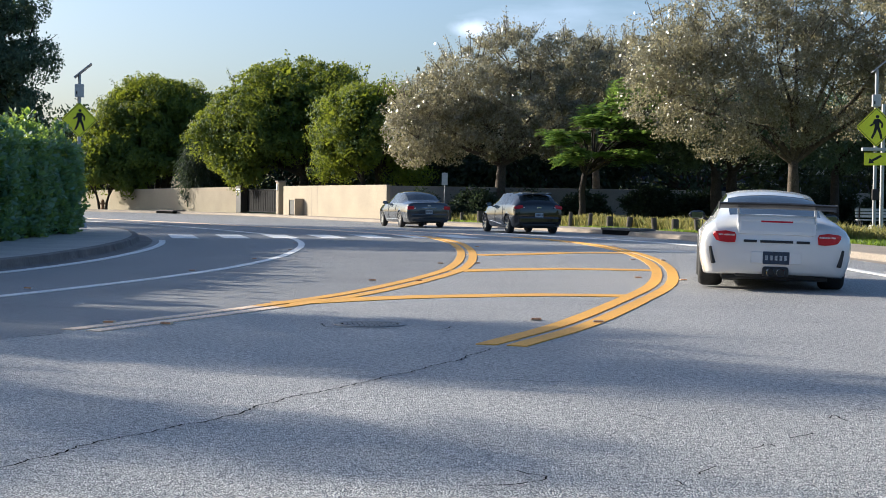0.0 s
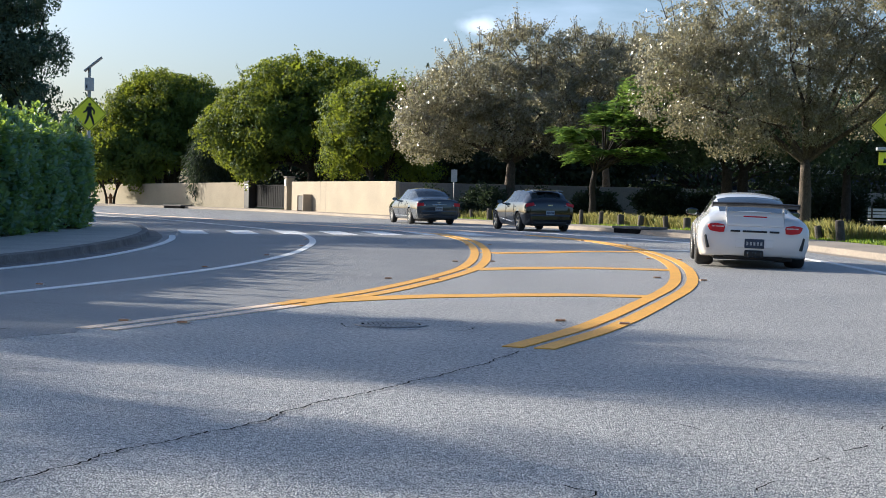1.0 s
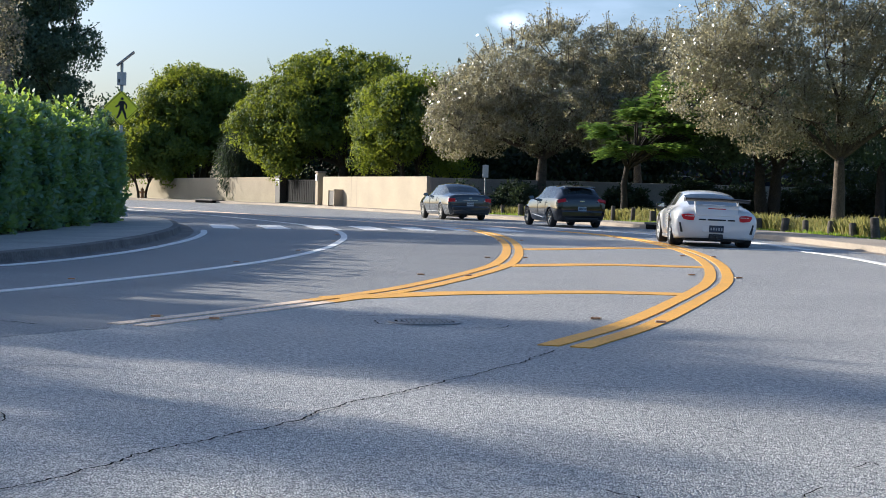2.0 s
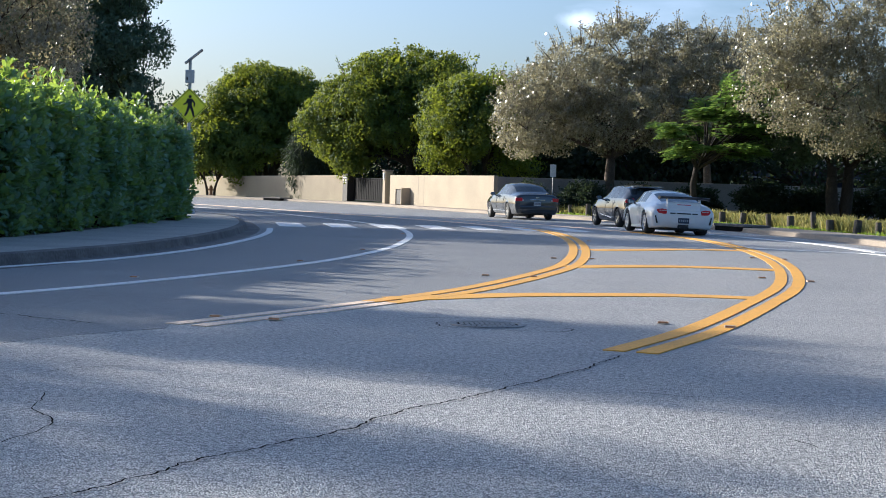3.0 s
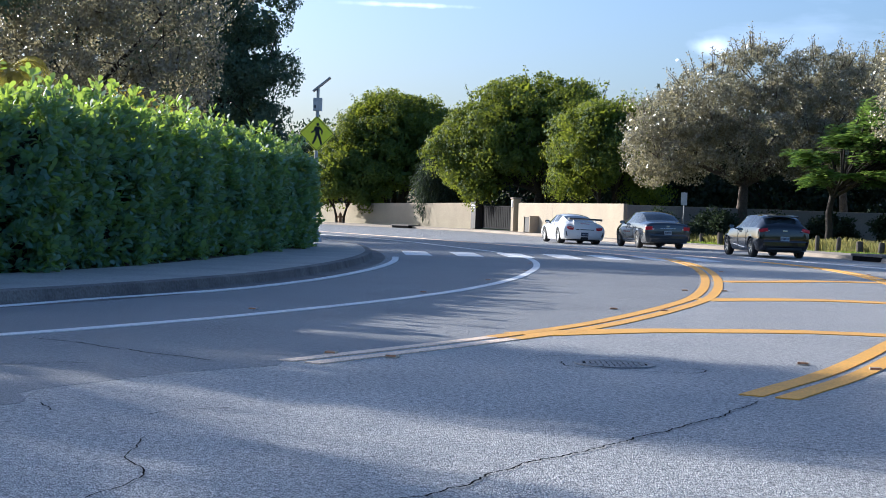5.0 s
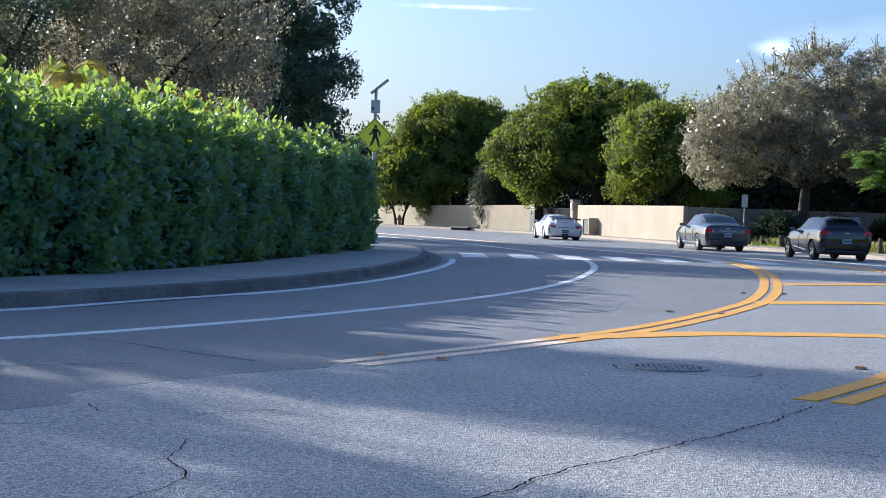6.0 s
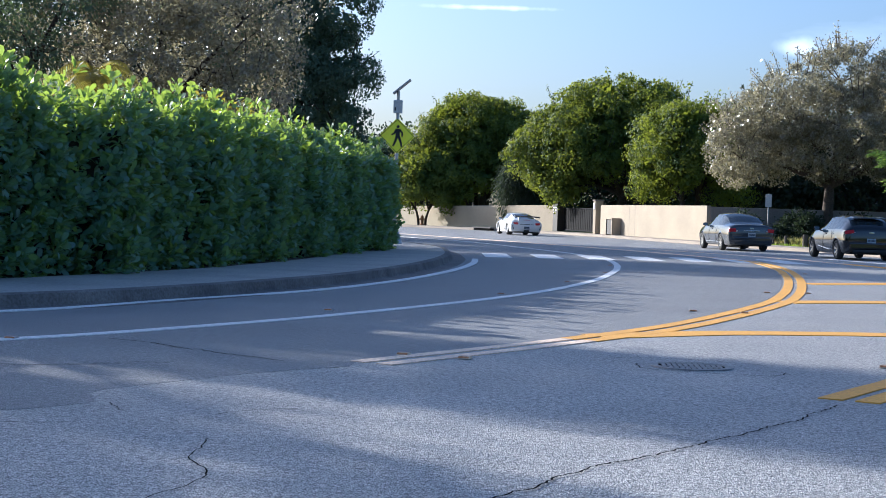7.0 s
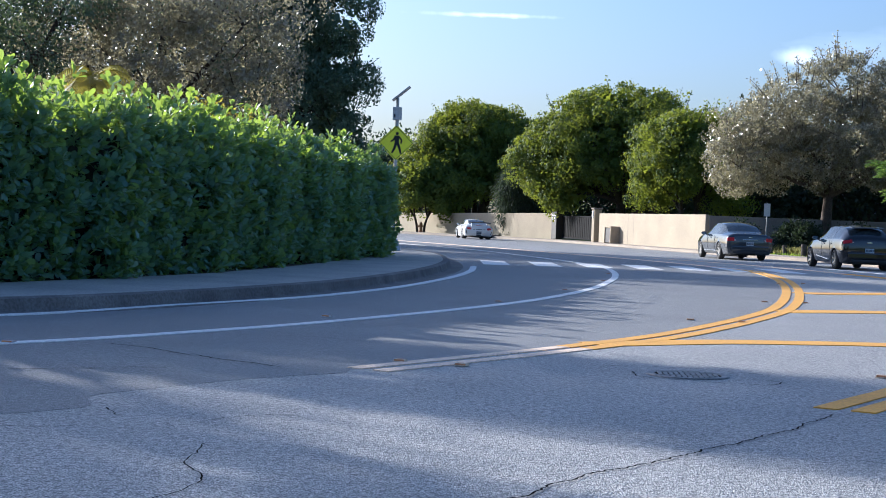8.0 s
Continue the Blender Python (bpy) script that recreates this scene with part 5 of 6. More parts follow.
def grass(name, line, width, count, height, material, label, seed, keep):
    rs = np.random.RandomState(seed)
    pts = np.array([tuple(p) for p in line if keep(p)])
    cum = np.r_[0, np.cumsum(np.linalg.norm(np.diff(pts, axis=0), axis=1))]
    u = rs.uniform(0, cum[-1], count)
    way = np.gradient(pts, axis=0)
    nx, ny = np.interp(u, cum, way[:, 1]), -np.interp(u, cum, way[:, 0])
    ln = np.hypot(nx, ny)
    side = width * rs.rand(count) ** 1.2
    root = np.stack([np.interp(u, cum, pts[:, 0]) + nx / ln * side, np.interp(u, cum, pts[:, 1]) + ny / ln * side, np.full(count, 0.08)], 1)
    h = height * (0.45 + 0.55 * rs.rand(count)) * (0.75 + 0.25 * np.sin(1.3 * u) * np.sin(0.37 * u + 1) + 0.25 * np.sin(0.9 * u + 2 * side))
    lean = rs.normal(0, 0.28, (count, 2)) * h[:, None]
    w = rs.uniform(0.008, 0.018, count) * (1 + height)
    a = rs.uniform(0, math.pi, count)
    dx = np.stack([np.cos(a) * w, np.sin(a) * w, 0 * w], 1)
    mid = root + np.c_[lean * 0.35, h * 0.6]
    tip = root + np.c_[lean, h]
    verts = np.stack([root - dx, root + dx, mid + dx * 0.8, tip, mid - dx * 0.8], 1).reshape(-1, 3)
    me = bpy.data.meshes.new(name)
    me.vertices.add(5 * count), me.loops.add(5 * count), me.polygons.add(count)
    me.vertices.foreach_set("co", verts.ravel().astype(np.float32))
    me.loops.foreach_set("vertex_index", np.arange(5 * count, dtype=np.int32))
    me.polygons.foreach_set("loop_start", np.arange(0, 5 * count, 5, dtype=np.int32))
    me.materials.append(material)
    me.update(calc_edges=True)
    return tagged(new(name, me), label, "grass", "", "stuff")


grass("tall_grass", offset(RIGHT_KERB, 2.9), 2.6, 36000, 0.56, GRASS_BLADE, "tall seeding yellow-green grass along the verge", 81, lambda p: 43 < p.y < 76)
grass("mown_grass", offset(RIGHT_KERB, 2.15), 6.5, 42000, 0.16, GRASS_GREEN, "short bright green grass of the verge", 82, lambda p: 38 < p.y < 92)
# ---------- cars ----------
def car_paint(name, base, flake=0.03, rough=0.10):
    return surface(name, base, tuple(c * 0.93 for c in base), rough=rough, coat=0.6, scale=1.5, fine=300, bump=0.0, speck=flake)


WHITE_PAINTWORK = car_paint("white_car_paint", (0.74, 0.73, 0.71), 0.03, 0.2)
GREY_PAINTWORK = car_paint("dark_grey_car_paint", (0.040, 0.045, 0.052), 0.15)
BLACK_PAINTWORK = car_paint("black_car_paint", (0.006, 0.006, 0.007), 0.1)
RUBBER = surface("tyre_rubber", (0.018, 0.018, 0.018), (0.028, 0.027, 0.026), rough=0.85, scale=4, fine=40, bump=0.1)
BLACK_TRIM = surface("black_trim", (0.015, 0.015, 0.016), rough=0.5, bump=0.03, fine=80)
SILVER_RIM = surface("silver_rim", (0.30, 0.30, 0.30), (0.22, 0.22, 0.22), rough=0.3, metal=0.8, bump=0)
WHITE_RIM = surface("white_rim", (0.66, 0.65, 0.63), rough=0.35, bump=0, coat=0.5)
CHROME = surface("chrome", (0.75, 0.75, 0.75), rough=0.12, metal=1.0, bump=0, speck=0.02)
TAIL_RED = surface("tail_lamp_red", (0.50, 0.010, 0.022), (0.36, 0.006, 0.014), rough=0.3, bump=0, coat=0.15, spec=0.3, fine=60, speck=0.1)
TAIL_CLEAR = surface("tail_lamp_clear", (0.62, 0.45, 0.45), rough=0.12, bump=0, coat=1.0)
PLATE_BLUE = surface("navy_plate", (0.02, 0.035, 0.07), rough=0.45, bump=0)
PLATE_PALE = surface("pale_plate", (0.36, 0.38, 0.40), rough=0.45, bump=0)
CABIN = surface("cabin_cloth", (0.03, 0.03, 0.032), rough=0.9, bump=0.2)


def window_glass(name, tint, share):
    m = bpy.data.materials.new(name)
    m.use_nodes = True
    p = m.node_tree.nodes["Principled BSDF"]
    p.inputs["Base Color"].default_value = (*tint, 1)
    p.inputs["Roughness"].default_value = 0.03
    p.inputs["IOR"].default_value = 1.5
    p.inputs["Transmission Weight"].default_value = share
    return m


CAR_GLASS = window_glass("tinted_car_glass", (0.05, 0.06, 0.065), 0.35)
CAR_GLASS_PALE = window_glass("lightly_tinted_car_glass", (0.30, 0.36, 0.38), 0.65)


def glide(keys, x):
    """Values of a table of rows (place, values...) at the places x, along smooth curves that never overshoot."""
    t = np.array(keys, float)
    s, v = t[:, 0], t[:, 1:]
    h = np.diff(s)[:, None]
    d = np.diff(v, axis=0) / h
    m = np.zeros_like(v)
    m[1:-1] = np.where(d[:-1] * d[1:] > 0, 2 * d[:-1] * d[1:] / (d[:-1] + d[1:] + np.where(d[:-1] + d[1:] == 0, 1, 0)), 0)
    m[0], m[-1] = d[0], d[-1]
    i = np.clip(np.searchsorted(s, x) - 1, 0, len(s) - 2)
    hh = (s[i + 1] - s[i])[:, None]
    f = ((x - s[i]) / (s[i + 1] - s[i]))[:, None]
    return v[i] * (1 + 2 * f) * (1 - f) ** 2 + v[i + 1] * f * f * (3 - 2 * f) + hh * (m[i] * f * (1 - f) ** 2 + m[i + 1] * f * f * (f - 1))


RING = (0.0, 0.9, 1.0)


def car_body(keys, arches, radius, windows, rear_glass, front_glass, paint, glass, ob, label, bulge=2.0):
    """Body and windows as a loft of half rings along the car. Rows: y, z of the sill, half width low, half width and z of the widest line,
    half width and z of the belt, half width and z of the roof's edge, z of the roof's middle."""
    y = np.unique(np.round(np.concatenate([np.linspace(keys[0][0], keys[0][0] + 0.22, 7), np.linspace(keys[0][0] + 0.22, keys[-1][0] - 0.2, 64), np.linspace(keys[-1][0] - 0.2, keys[-1][0], 6)]), 4))
    rows = glide(keys, y)
    rings = []
    for yy, (z0, wl, wm, zm, wb, zb, wt, ze, zt) in zip(y, rows):
        lift = z0
        for a in arches:
            if abs(yy - a) < radius:
                lift = max(lift, 0.33 + math.sqrt(radius ** 2 - (yy - a) ** 2))
        pts = [(0, z0), (wl * 0.6, z0), (wl * 0.6 + 0.001, lift), (wl * 0.97, lift), (wl, lift + 0.03)]
        for f in (0.35, 0.7, 1.0):
            pts.append((wl + (wm - wl) * math.sin(f * math.pi / 2), z0 + 0.03 + (zm - z0 - 0.03) * f))
        for f in (0.25, 0.5, 0.75, 1.0):
            pts.append((wm + (wb - wm) * f ** bulge, zm + (zb - zm) * (f if bulge < 2.5 else f ** 0.8)))
        for f in (0.06, 0.35, 0.65, 0.94):
            pts.append((wb + (wt - wb) * f ** 1.15, zb + (ze - zb) * f))
        for f in (0.25, 0.5, 0.8, 1.0):
            pts.append((wt * (1 - f) , ze + (zt - ze) * math.sin(f * math.pi / 2)))
        rings.append([(x, yy, max(z, lift) if i > 1 else z) for i, (x, z) in enumerate(pts)])
    n = len(rings[0])
    bm, gm = bmesh.new(), {"side_window": [], "rear_window": [], "windscreen": []}
    cache = {}

    def vert(i, j, s):
        key = (i, j, s if j not in (0, n - 1) else 1)
        if key not in cache:
            x, yy, z = rings[i][j]
            cache[key] = bm.verts.new((x * s, yy, z))
        return cache[key]

    for i in range(len(rings) - 1):
        mid = (y[i] + y[i + 1]) / 2
        for j in range(n - 1):
            for s in (1, -1):
                kind = None
                if 12 <= j <= 14 and any(a < mid < b for a, b in windows):
                    kind = "side_window"
                if j >= 15 and rear_glass[0] < mid < rear_glass[1]:
                    kind = "rear_window"
                if j >= 15 and front_glass[0] < mid < front_glass[1]:
                    kind = "windscreen"
                quad = [(i, j), (i, j + 1), (i + 1, j + 1), (i + 1, j)]
                if s > 0:
                    quad = quad[::-1]
                if kind:
                    gm[kind].append([(rings[a][b][0] * s * 0.997, rings[a][b][1], rings[a][b][2] - 0.003) for a, b in quad] + [s])
                else:
                    vs = []
                    for a, b in quad:
                        v = vert(a, b, s)
                        if v not in vs:
                            vs.append(v)
                    if len(vs) > 2:
                        try:
                            bm.faces.new(vs)
                        except ValueError:
                            pass
    for i in (0, len(rings) - 1):
        loop = [vert(i, j, 1) for j in range(n)] + [vert(i, j, -1) for j in range(n - 2, 0, -1)]
        try:
            bm.faces.new(loop)
        except ValueError:
            pass
    bmesh.ops.remove_doubles(bm, verts=bm.verts[:], dist=0.0005)
    bmesh.ops.recalc_face_normals(bm, faces=bm.faces[:])
    body = part("body", bm, paint, ob, label, smooth=True)
    for kind, quads in gm.items():
        for s in ((1, -1) if kind == "side_window" else (0,)):
            g = bmesh.new()
            for *q, side in quads:
                if s in (0, side):
                    g.faces.new([g.verts.new(c) for c in q])
            bmesh.ops.remove_doubles(g, verts=g.verts[:], dist=0.002)
            bmesh.ops.recalc_face_normals(g, faces=g.faces[:])
            part(kind, g, glass, ob, smooth=True)
    return body


def lathe(bm, profile, n, axis_x=0.0):
    """A profile (x, r) turned about the x axis."""
    rows = [[bm.verts.new((x + axis_x, r * math.cos(2 * math.pi * k / n), r * math.sin(2 * math.pi * k / n))) for k in range(n)] for x, r in profile]
    for a, b in zip(rows, rows[1:]):
        for k in range(n):
            bm.faces.new((a[k], a[(k + 1) % n], b[(k + 1) % n], b[k]))
    bmesh.ops.recalc_face_normals(bm, faces=bm.faces[:])


def wheel(ob, x, y, r, width, rim_r, spokes, rim_mat, double=False):
    """A wheel whose axle lies along x; its outer face looks away from the car's middle."""
    s = 1 if x > 0 else -1
    h = width / 2
    bm = bmesh.new()
    lathe(bm, [(-h * 0.9, rim_r - 0.02), (-h, rim_r), (-h * 1.02, (r + rim_r) / 2), (-h * 0.88, r - 0.02), (-h * 0.6, r), (h * 0.6, r), (h * 0.88, r - 0.02), (h * 1.02, (r + rim_r) / 2), (h, rim_r), (h * 0.9, rim_r - 0.02)], 40)
    tyre = part("wheel", bm, RUBBER, ob, "black rubber tyre", smooth=True)
    tyre.matrix_basis = pose(x, y, r)
    bm = bmesh.new()
    lathe(bm, [(-h * 0.9 * s, rim_r - 0.02), (h * 0.3 * s, rim_r - 0.035), (h * 0.88 * s, rim_r - 0.02), (h * 0.93 * s, rim_r), (h * 0.86 * s, rim_r + 0.003)], 36)
    rim = part("rim", bm, rim_mat, tyre, smooth=True)
    bm = bmesh.new()
    lathe(bm, [(h * 0.15 * s, 0.001), (h * 0.15 * s, rim_r - 0.04)], 28)
    part("brake_disc", bm, CAST_IRON, tyre)
    for k in range(spokes):
        a = 2 * math.pi * k / spokes
        for da in ((-0.13, 0.13) if double else (0.0,)):
            bm = bmesh.new()
            box(bm, h * 0.55 * s - 0.012, h * 0.55 * s + 0.012, -0.018 if double else -0.032, 0.018 if double else 0.032, 0.04, rim_r - 0.015, 0.006)
            bmesh.ops.transform(bm, matrix=Matrix.Rotation(a + da, 4, "X") @ pose(0, 0, 0, 0, 8 * s, 0), verts=bm.verts[:])
            part("spoke", bm, rim_mat, tyre)
    bm = bmesh.new()
    lathe(bm, [(h * 0.5 * s, 0.07), (h * 0.72 * s, 0.06), (h * 0.75 * s, 0.001)], 20)
    part("hub_cap", bm, rim_mat, tyre)
    return tyre


def patch(ob, name, mat, centre, size, turn=(0, 0, 0), bevel=0.02, label="", parent=None):
    """A rounded block set into the body."""
    bm = bmesh.new()
    box(bm, -size[0] / 2, size[0] / 2, -size[1] / 2, size[1] / 2, -size[2] / 2, size[2] / 2, min(bevel, min(size) * 0.45))
    bmesh.ops.transform(bm, matrix=pose(*centre, *turn), verts=bm.verts[:])
    return part(name, bm, mat, parent or ob, label, smooth=False)


def plate(ob, y, z, tilt, board, bars, w=0.31, h=0.155, digits=5):
    p = patch(ob, "number_plate", board, (0, y, z), (w, 0.012, h), (tilt, 0, 0), 0.004, "plate with plain bars")
    for k in range(digits):
        x = -w * 0.36 + k * w * 0.72 / (digits - 1)
        patch(ob, "plate_bar", bars, (x, y - 0.008, z), (w * 0.10, 0.004, h * 0.38), (tilt, 0, 0), 0.001, parent=p)


MIRROR_GLASS = surface("dark_mirror_glass", (0.35, 0.38, 0.40), rough=0.03, metal=1.0, bump=0, speck=0.02)


def mirror(ob, x, y, z, mat, size=(0.22, 0.12, 0.14)):
    s = 1 if x > 0 else -1
    bm = bmesh.new()
    bmesh.ops.create_uvsphere(bm, u_segments=16, v_segments=10, radius=0.5)
    for v in bm.verts:
        v.co = Vector((x + v.co.x * size[0], y + v.co.y * size[1] * (1 if v.co.y > 0 else 0.45), z + v.co.z * size[2]))
    m = part("door_mirror", bm, mat, ob, smooth=True)
    bm = bmesh.new()
    cone(bm, (x - s * 0.18, y + 0.03, z - 0.07), (x - s * 0.04, y + 0.02, z - 0.02), 0.022, 0.022, 8)
    part("mirror_arm", bm, BLACK_TRIM, m)
    bm = bmesh.new()
    box(bm, x - size[0] * 0.36, x + size[0] * 0.36, y - size[1] * 0.262, y - size[1] * 0.235, z - size[2] * 0.34, z + size[2] * 0.34, 0.005)
    part("mirror_glass", bm, MIRROR_GLASS, m)
    return m


def seats(ob, y, z, width):
    for s in (-1, 1):
        bm = bmesh.new()
        box(bm, s * width - 0.23, s * width + 0.23, y - 0.08, y + 0.08, z - 0.35, z + 0.28, 0.06)
        box(bm, s * width - 0.13, s * width + 0.13, y - 0.06, y + 0.05, z + 0.29, z + 0.44, 0.05)
        part("seat_back", bm, CABIN, ob)


def sports_car(m):
    ob = thing("sports_car", m, "white sports coupe with a black rear wing, driving away", "car")
    keys = [
        (-0.985, 0.40, 0.58, 0.70, 0.50, 0.58, 0.64, 0.46, 0.67, 0.68),
        (-0.965, 0.28, 0.72, 0.82, 0.50, 0.68, 0.71, 0.50, 0.735, 0.745),
        (-0.90, 0.21, 0.80, 0.89, 0.50, 0.74, 0.77, 0.52, 0.80, 0.81),
        (-0.75, 0.19, 0.85, 0.92, 0.50, 0.75, 0.835, 0.54, 0.87, 0.885),
        (-0.45, 0.17, 0.87, 0.926, 0.50, 0.74, 0.875, 0.55, 0.945, 0.965),
        (0.0, 0.15, 0.87, 0.926, 0.50, 0.735, 0.89, 0.55, 1.05, 1.085),
        (0.4, 0.14, 0.84, 0.915, 0.50, 0.735, 0.89, 0.545, 1.15, 1.19),
        (0.8, 0.14, 0.81, 0.89, 0.50, 0.745, 0.88, 0.54, 1.205, 1.25),
        (1.25, 0.14, 0.80, 0.87, 0.50, 0.75, 0.87, 0.54, 1.235, 1.28),
        (1.55, 0.14, 0.80, 0.87, 0.50, 0.75, 0.865, 0.54, 1.225, 1.27),
        (1.95, 0.14, 0.80, 0.872, 0.50, 0.75, 0.85, 0.54, 1.13, 1.18),
        (2.35, 0.14, 0.81, 0.88, 0.50, 0.74, 0.83, 0.58, 0.95, 0.98),
        (2.65, 0.14, 0.81, 0.885, 0.50, 0.73, 0.80, 0.60, 0.83, 0.84),
        (2.95, 0.15, 0.78, 0.86, 0.47, 0.70, 0.74, 0.54, 0.755, 0.76),
        (3.25, 0.17, 0.68, 0.77, 0.44, 0.62, 0.63, 0.45, 0.65, 0.66),
        (3.42, 0.22, 0.54, 0.60, 0.42, 0.48, 0.54, 0.35, 0.55, 0.56),
        (3.46, 0.28, 0.44, 0.50, 0.40, 0.40, 0.47, 0.28, 0.48, 0.49),
    ]
    car_body(keys, (0.0, 2.355), 0.355, ((0.62, 1.28), (1.34, 2.1)), (-0.48, 0.46), (1.72, 2.45), WHITE_PAINTWORK, CAR_GLASS, ob, "glossy white bodywork", 3.2)
    wheels = [wheel(ob, s * 0.765, 0.0, 0.33, 0.30, 0.245, 6, WHITE_RIM, True) for s in (-1, 1)] + [wheel(ob, s * 0.765, 2.355, 0.32, 0.24, 0.24, 6, WHITE_RIM, True) for s in (-1, 1)]
    # underside, rear apron, exhaust
    patch(ob, "underfloor", BLACK_TRIM, (0, 1.2, 0.16), (1.3, 3.9, 0.06), bevel=0.02)
    patch(ob, "rear_apron", BLACK_TRIM, (0, -0.80, 0.205), (0.98, 0.16, 0.07), bevel=0.03, label="black lower rear apron")
    for s in (-1, 1):
        bm = bmesh.new()
        lathe_m = Matrix.Translation((s * 0.062, -0.93, 0.235)) @ Matrix.Rotation(radians(-90), 4, "Z")
        lathe(bm, [(-0.1, 0.05), (0.075, 0.052), (0.08, 0.047), (0.0, 0.044), (-0.05, 0.001)], 20)
        bmesh.ops.transform(bm, matrix=lathe_m, verts=bm.verts[:])
        part("exhaust_tip", bm, MIRROR_GLASS, ob, "round exhaust tip")
    patch(ob, "exhaust_surround", BLACK_TRIM, (0, -0.945, 0.245), (0.32, 0.08, 0.13), bevel=0.035)
    # lamps
    for s in (-1, 1):
        bm = bmesh.new()
        outline = [(-0.20, -0.075), (-0.215, 0.01), (-0.19, 0.05), (-0.05, 0.068), (0.10, 0.055), (0.20, 0.022), (0.225, -0.005), (0.17, -0.035), (0.03, -0.068), (-0.10, -0.08)]
        across = [0.665 + 0.8 * x for x, z in outline]
        skin = np.interp(across, (0.46, 0.60, 0.70, 0.79, 0.83, 0.85), (-1.0, -1.0, -0.995, -0.955, -0.88, -0.82))
        near = [bm.verts.new((x * s, y, z + 0.668)) for x, y, (_, z) in zip(across, skin, outline)]
        deep = [bm.verts.new((x * s * 0.97, y + 0.12, z + 0.668)) for x, y, (_, z) in zip(across, skin, outline)]
        bm.faces.new(near), bm.faces.new(deep)
        for k in range(len(outline)):
            bm.faces.new((near[k], near[(k + 1) % len(outline)], deep[(k + 1) % len(outline)], deep[k]))
        bmesh.ops.recalc_face_normals(bm, faces=bm.faces[:])
        bmesh.ops.triangulate(bm, faces=[f for f in bm.faces if len(f.verts) > 4])
        lamp = part("tail_lamp", bm, TAIL_RED, ob, "red tail lamp with a pale reversing strip")
        patch(ob, "lamp_strip", TAIL_CLEAR, (s * 0.610, -0.994, 0.685), (0.20, 0.016, 0.024), (0, 0, s * 7), 0.008, "pale reversing strip", parent=lamp)
        patch(ob, "bumper_vent", BLACK_TRIM, (s * 0.770, -0.938, 0.43), (0.040, 0.09, 0.22), (0, s * 12, s * 34), 0.012, "dark slot vent")
        patch(ob, "bumper_pad", WHITE_PAINTWORK, (s * 0.235, -0.978, 0.415), (0.15, 0.03, 0.145), (0, 0, s * 3), 0.012)
    # engine lid with ducktail, brake light, grille
    patch(ob, "engine_lid", WHITE_PAINTWORK, (0, -0.72, 0.82), (0.96, 0.46, 0.12), (-20, 0, 0), 0.04)
    patch(ob, "duck_tail", WHITE_PAINTWORK, (0, -0.880, 0.80), (0.96, 0.16, 0.27), (-20, 0, 0), 0.045)
    patch(ob, "brake_light", TAIL_RED, (0, -0.938, 0.860), (0.39, 0.02, 0.024), (-20, 0, 0), 0.004, "thin red high brake light")
    for x, w in ((0, 0.40), (-0.32, 0.16), (0.32, 0.16)):
        patch(ob, "lid_grille", BLACK_TRIM, (x, -0.985, 0.615), (w, 0.04, 0.03), (-10, 0, 0), 0.006)
    plate(ob, -0.99, 0.415, 0, PLATE_BLUE, PLATE_PALE, 0.32, 0.155, 5)
    # rear wing
    bm = bmesh.new()
    prof = [(-0.15, 0.035), (-0.10, 0.045), (0.0, 0.040), (0.10, 0.018), (0.14, 0.0), (0.08, -0.008), (-0.05, 0.004), (-0.14, 0.022)]
    sides = [[bm.verts.new((x, -0.90 - py * -1 * 1.0, 1.02 + pz * 1.5 + 0.012 * (1 - abs(x) / 0.76))) for py, pz in prof] for x in (-0.705, -0.4, 0, 0.4, 0.705)]
    for a, b in zip(sides, sides[1:]):
        for k in range(len(prof)):
            bm.faces.new((a[k], a[(k + 1) % len(prof)], b[(k + 1) % len(prof)], b[k]))
    bm.faces.new(sides[0]), bm.faces.new(sides[-1][::-1])
    bmesh.ops.recalc_face_normals(bm, faces=bm.faces[:])
    wing = part("rear_wing", bm, BLACK_TRIM, ob, "black carbon rear wing")
    for s in (-1, 1):
        patch(ob, "end_plate", BLACK_TRIM, (s * 0.71, -0.90, 1.045), (0.012, 0.30, 0.095), bevel=0.004, parent=wing)
        patch(ob, "wing_upright", WHITE_PAINTWORK, (s * 0.47, -0.84, 0.93), (0.018, 0.20, 0.22), (-12, 0, 0), 0.008, parent=wing)
    mirror(ob, -0.92, 1.75, 0.90, BLACK_PAINTWORK, (0.23, 0.12, 0.135))
    mirror(ob, 0.92, 1.75, 0.90, BLACK_PAINTWORK, (0.23, 0.12, 0.135))
    seats(ob, 1.0, 0.72, 0.34)
    for s in (-1, 1):
        patch(ob, "side_skirt", WHITE_PAINTWORK, (s * 0.80, 1.18, 0.19), (0.08, 1.5, 0.09), bevel=0.03)
        patch(ob, "door_handle", WHITE_PAINTWORK, (s * 0.848, 0.98, 0.745), (0.03, 0.18, 0.03), bevel=0.01)
        bm = bmesh.new()
        box(bm, s * 0.866, s * 0.876, 0.74, 0.747, 0.28, 0.84)
        part("door_seam", bm, BLACK_TRIM, ob)
    return ob, wheels


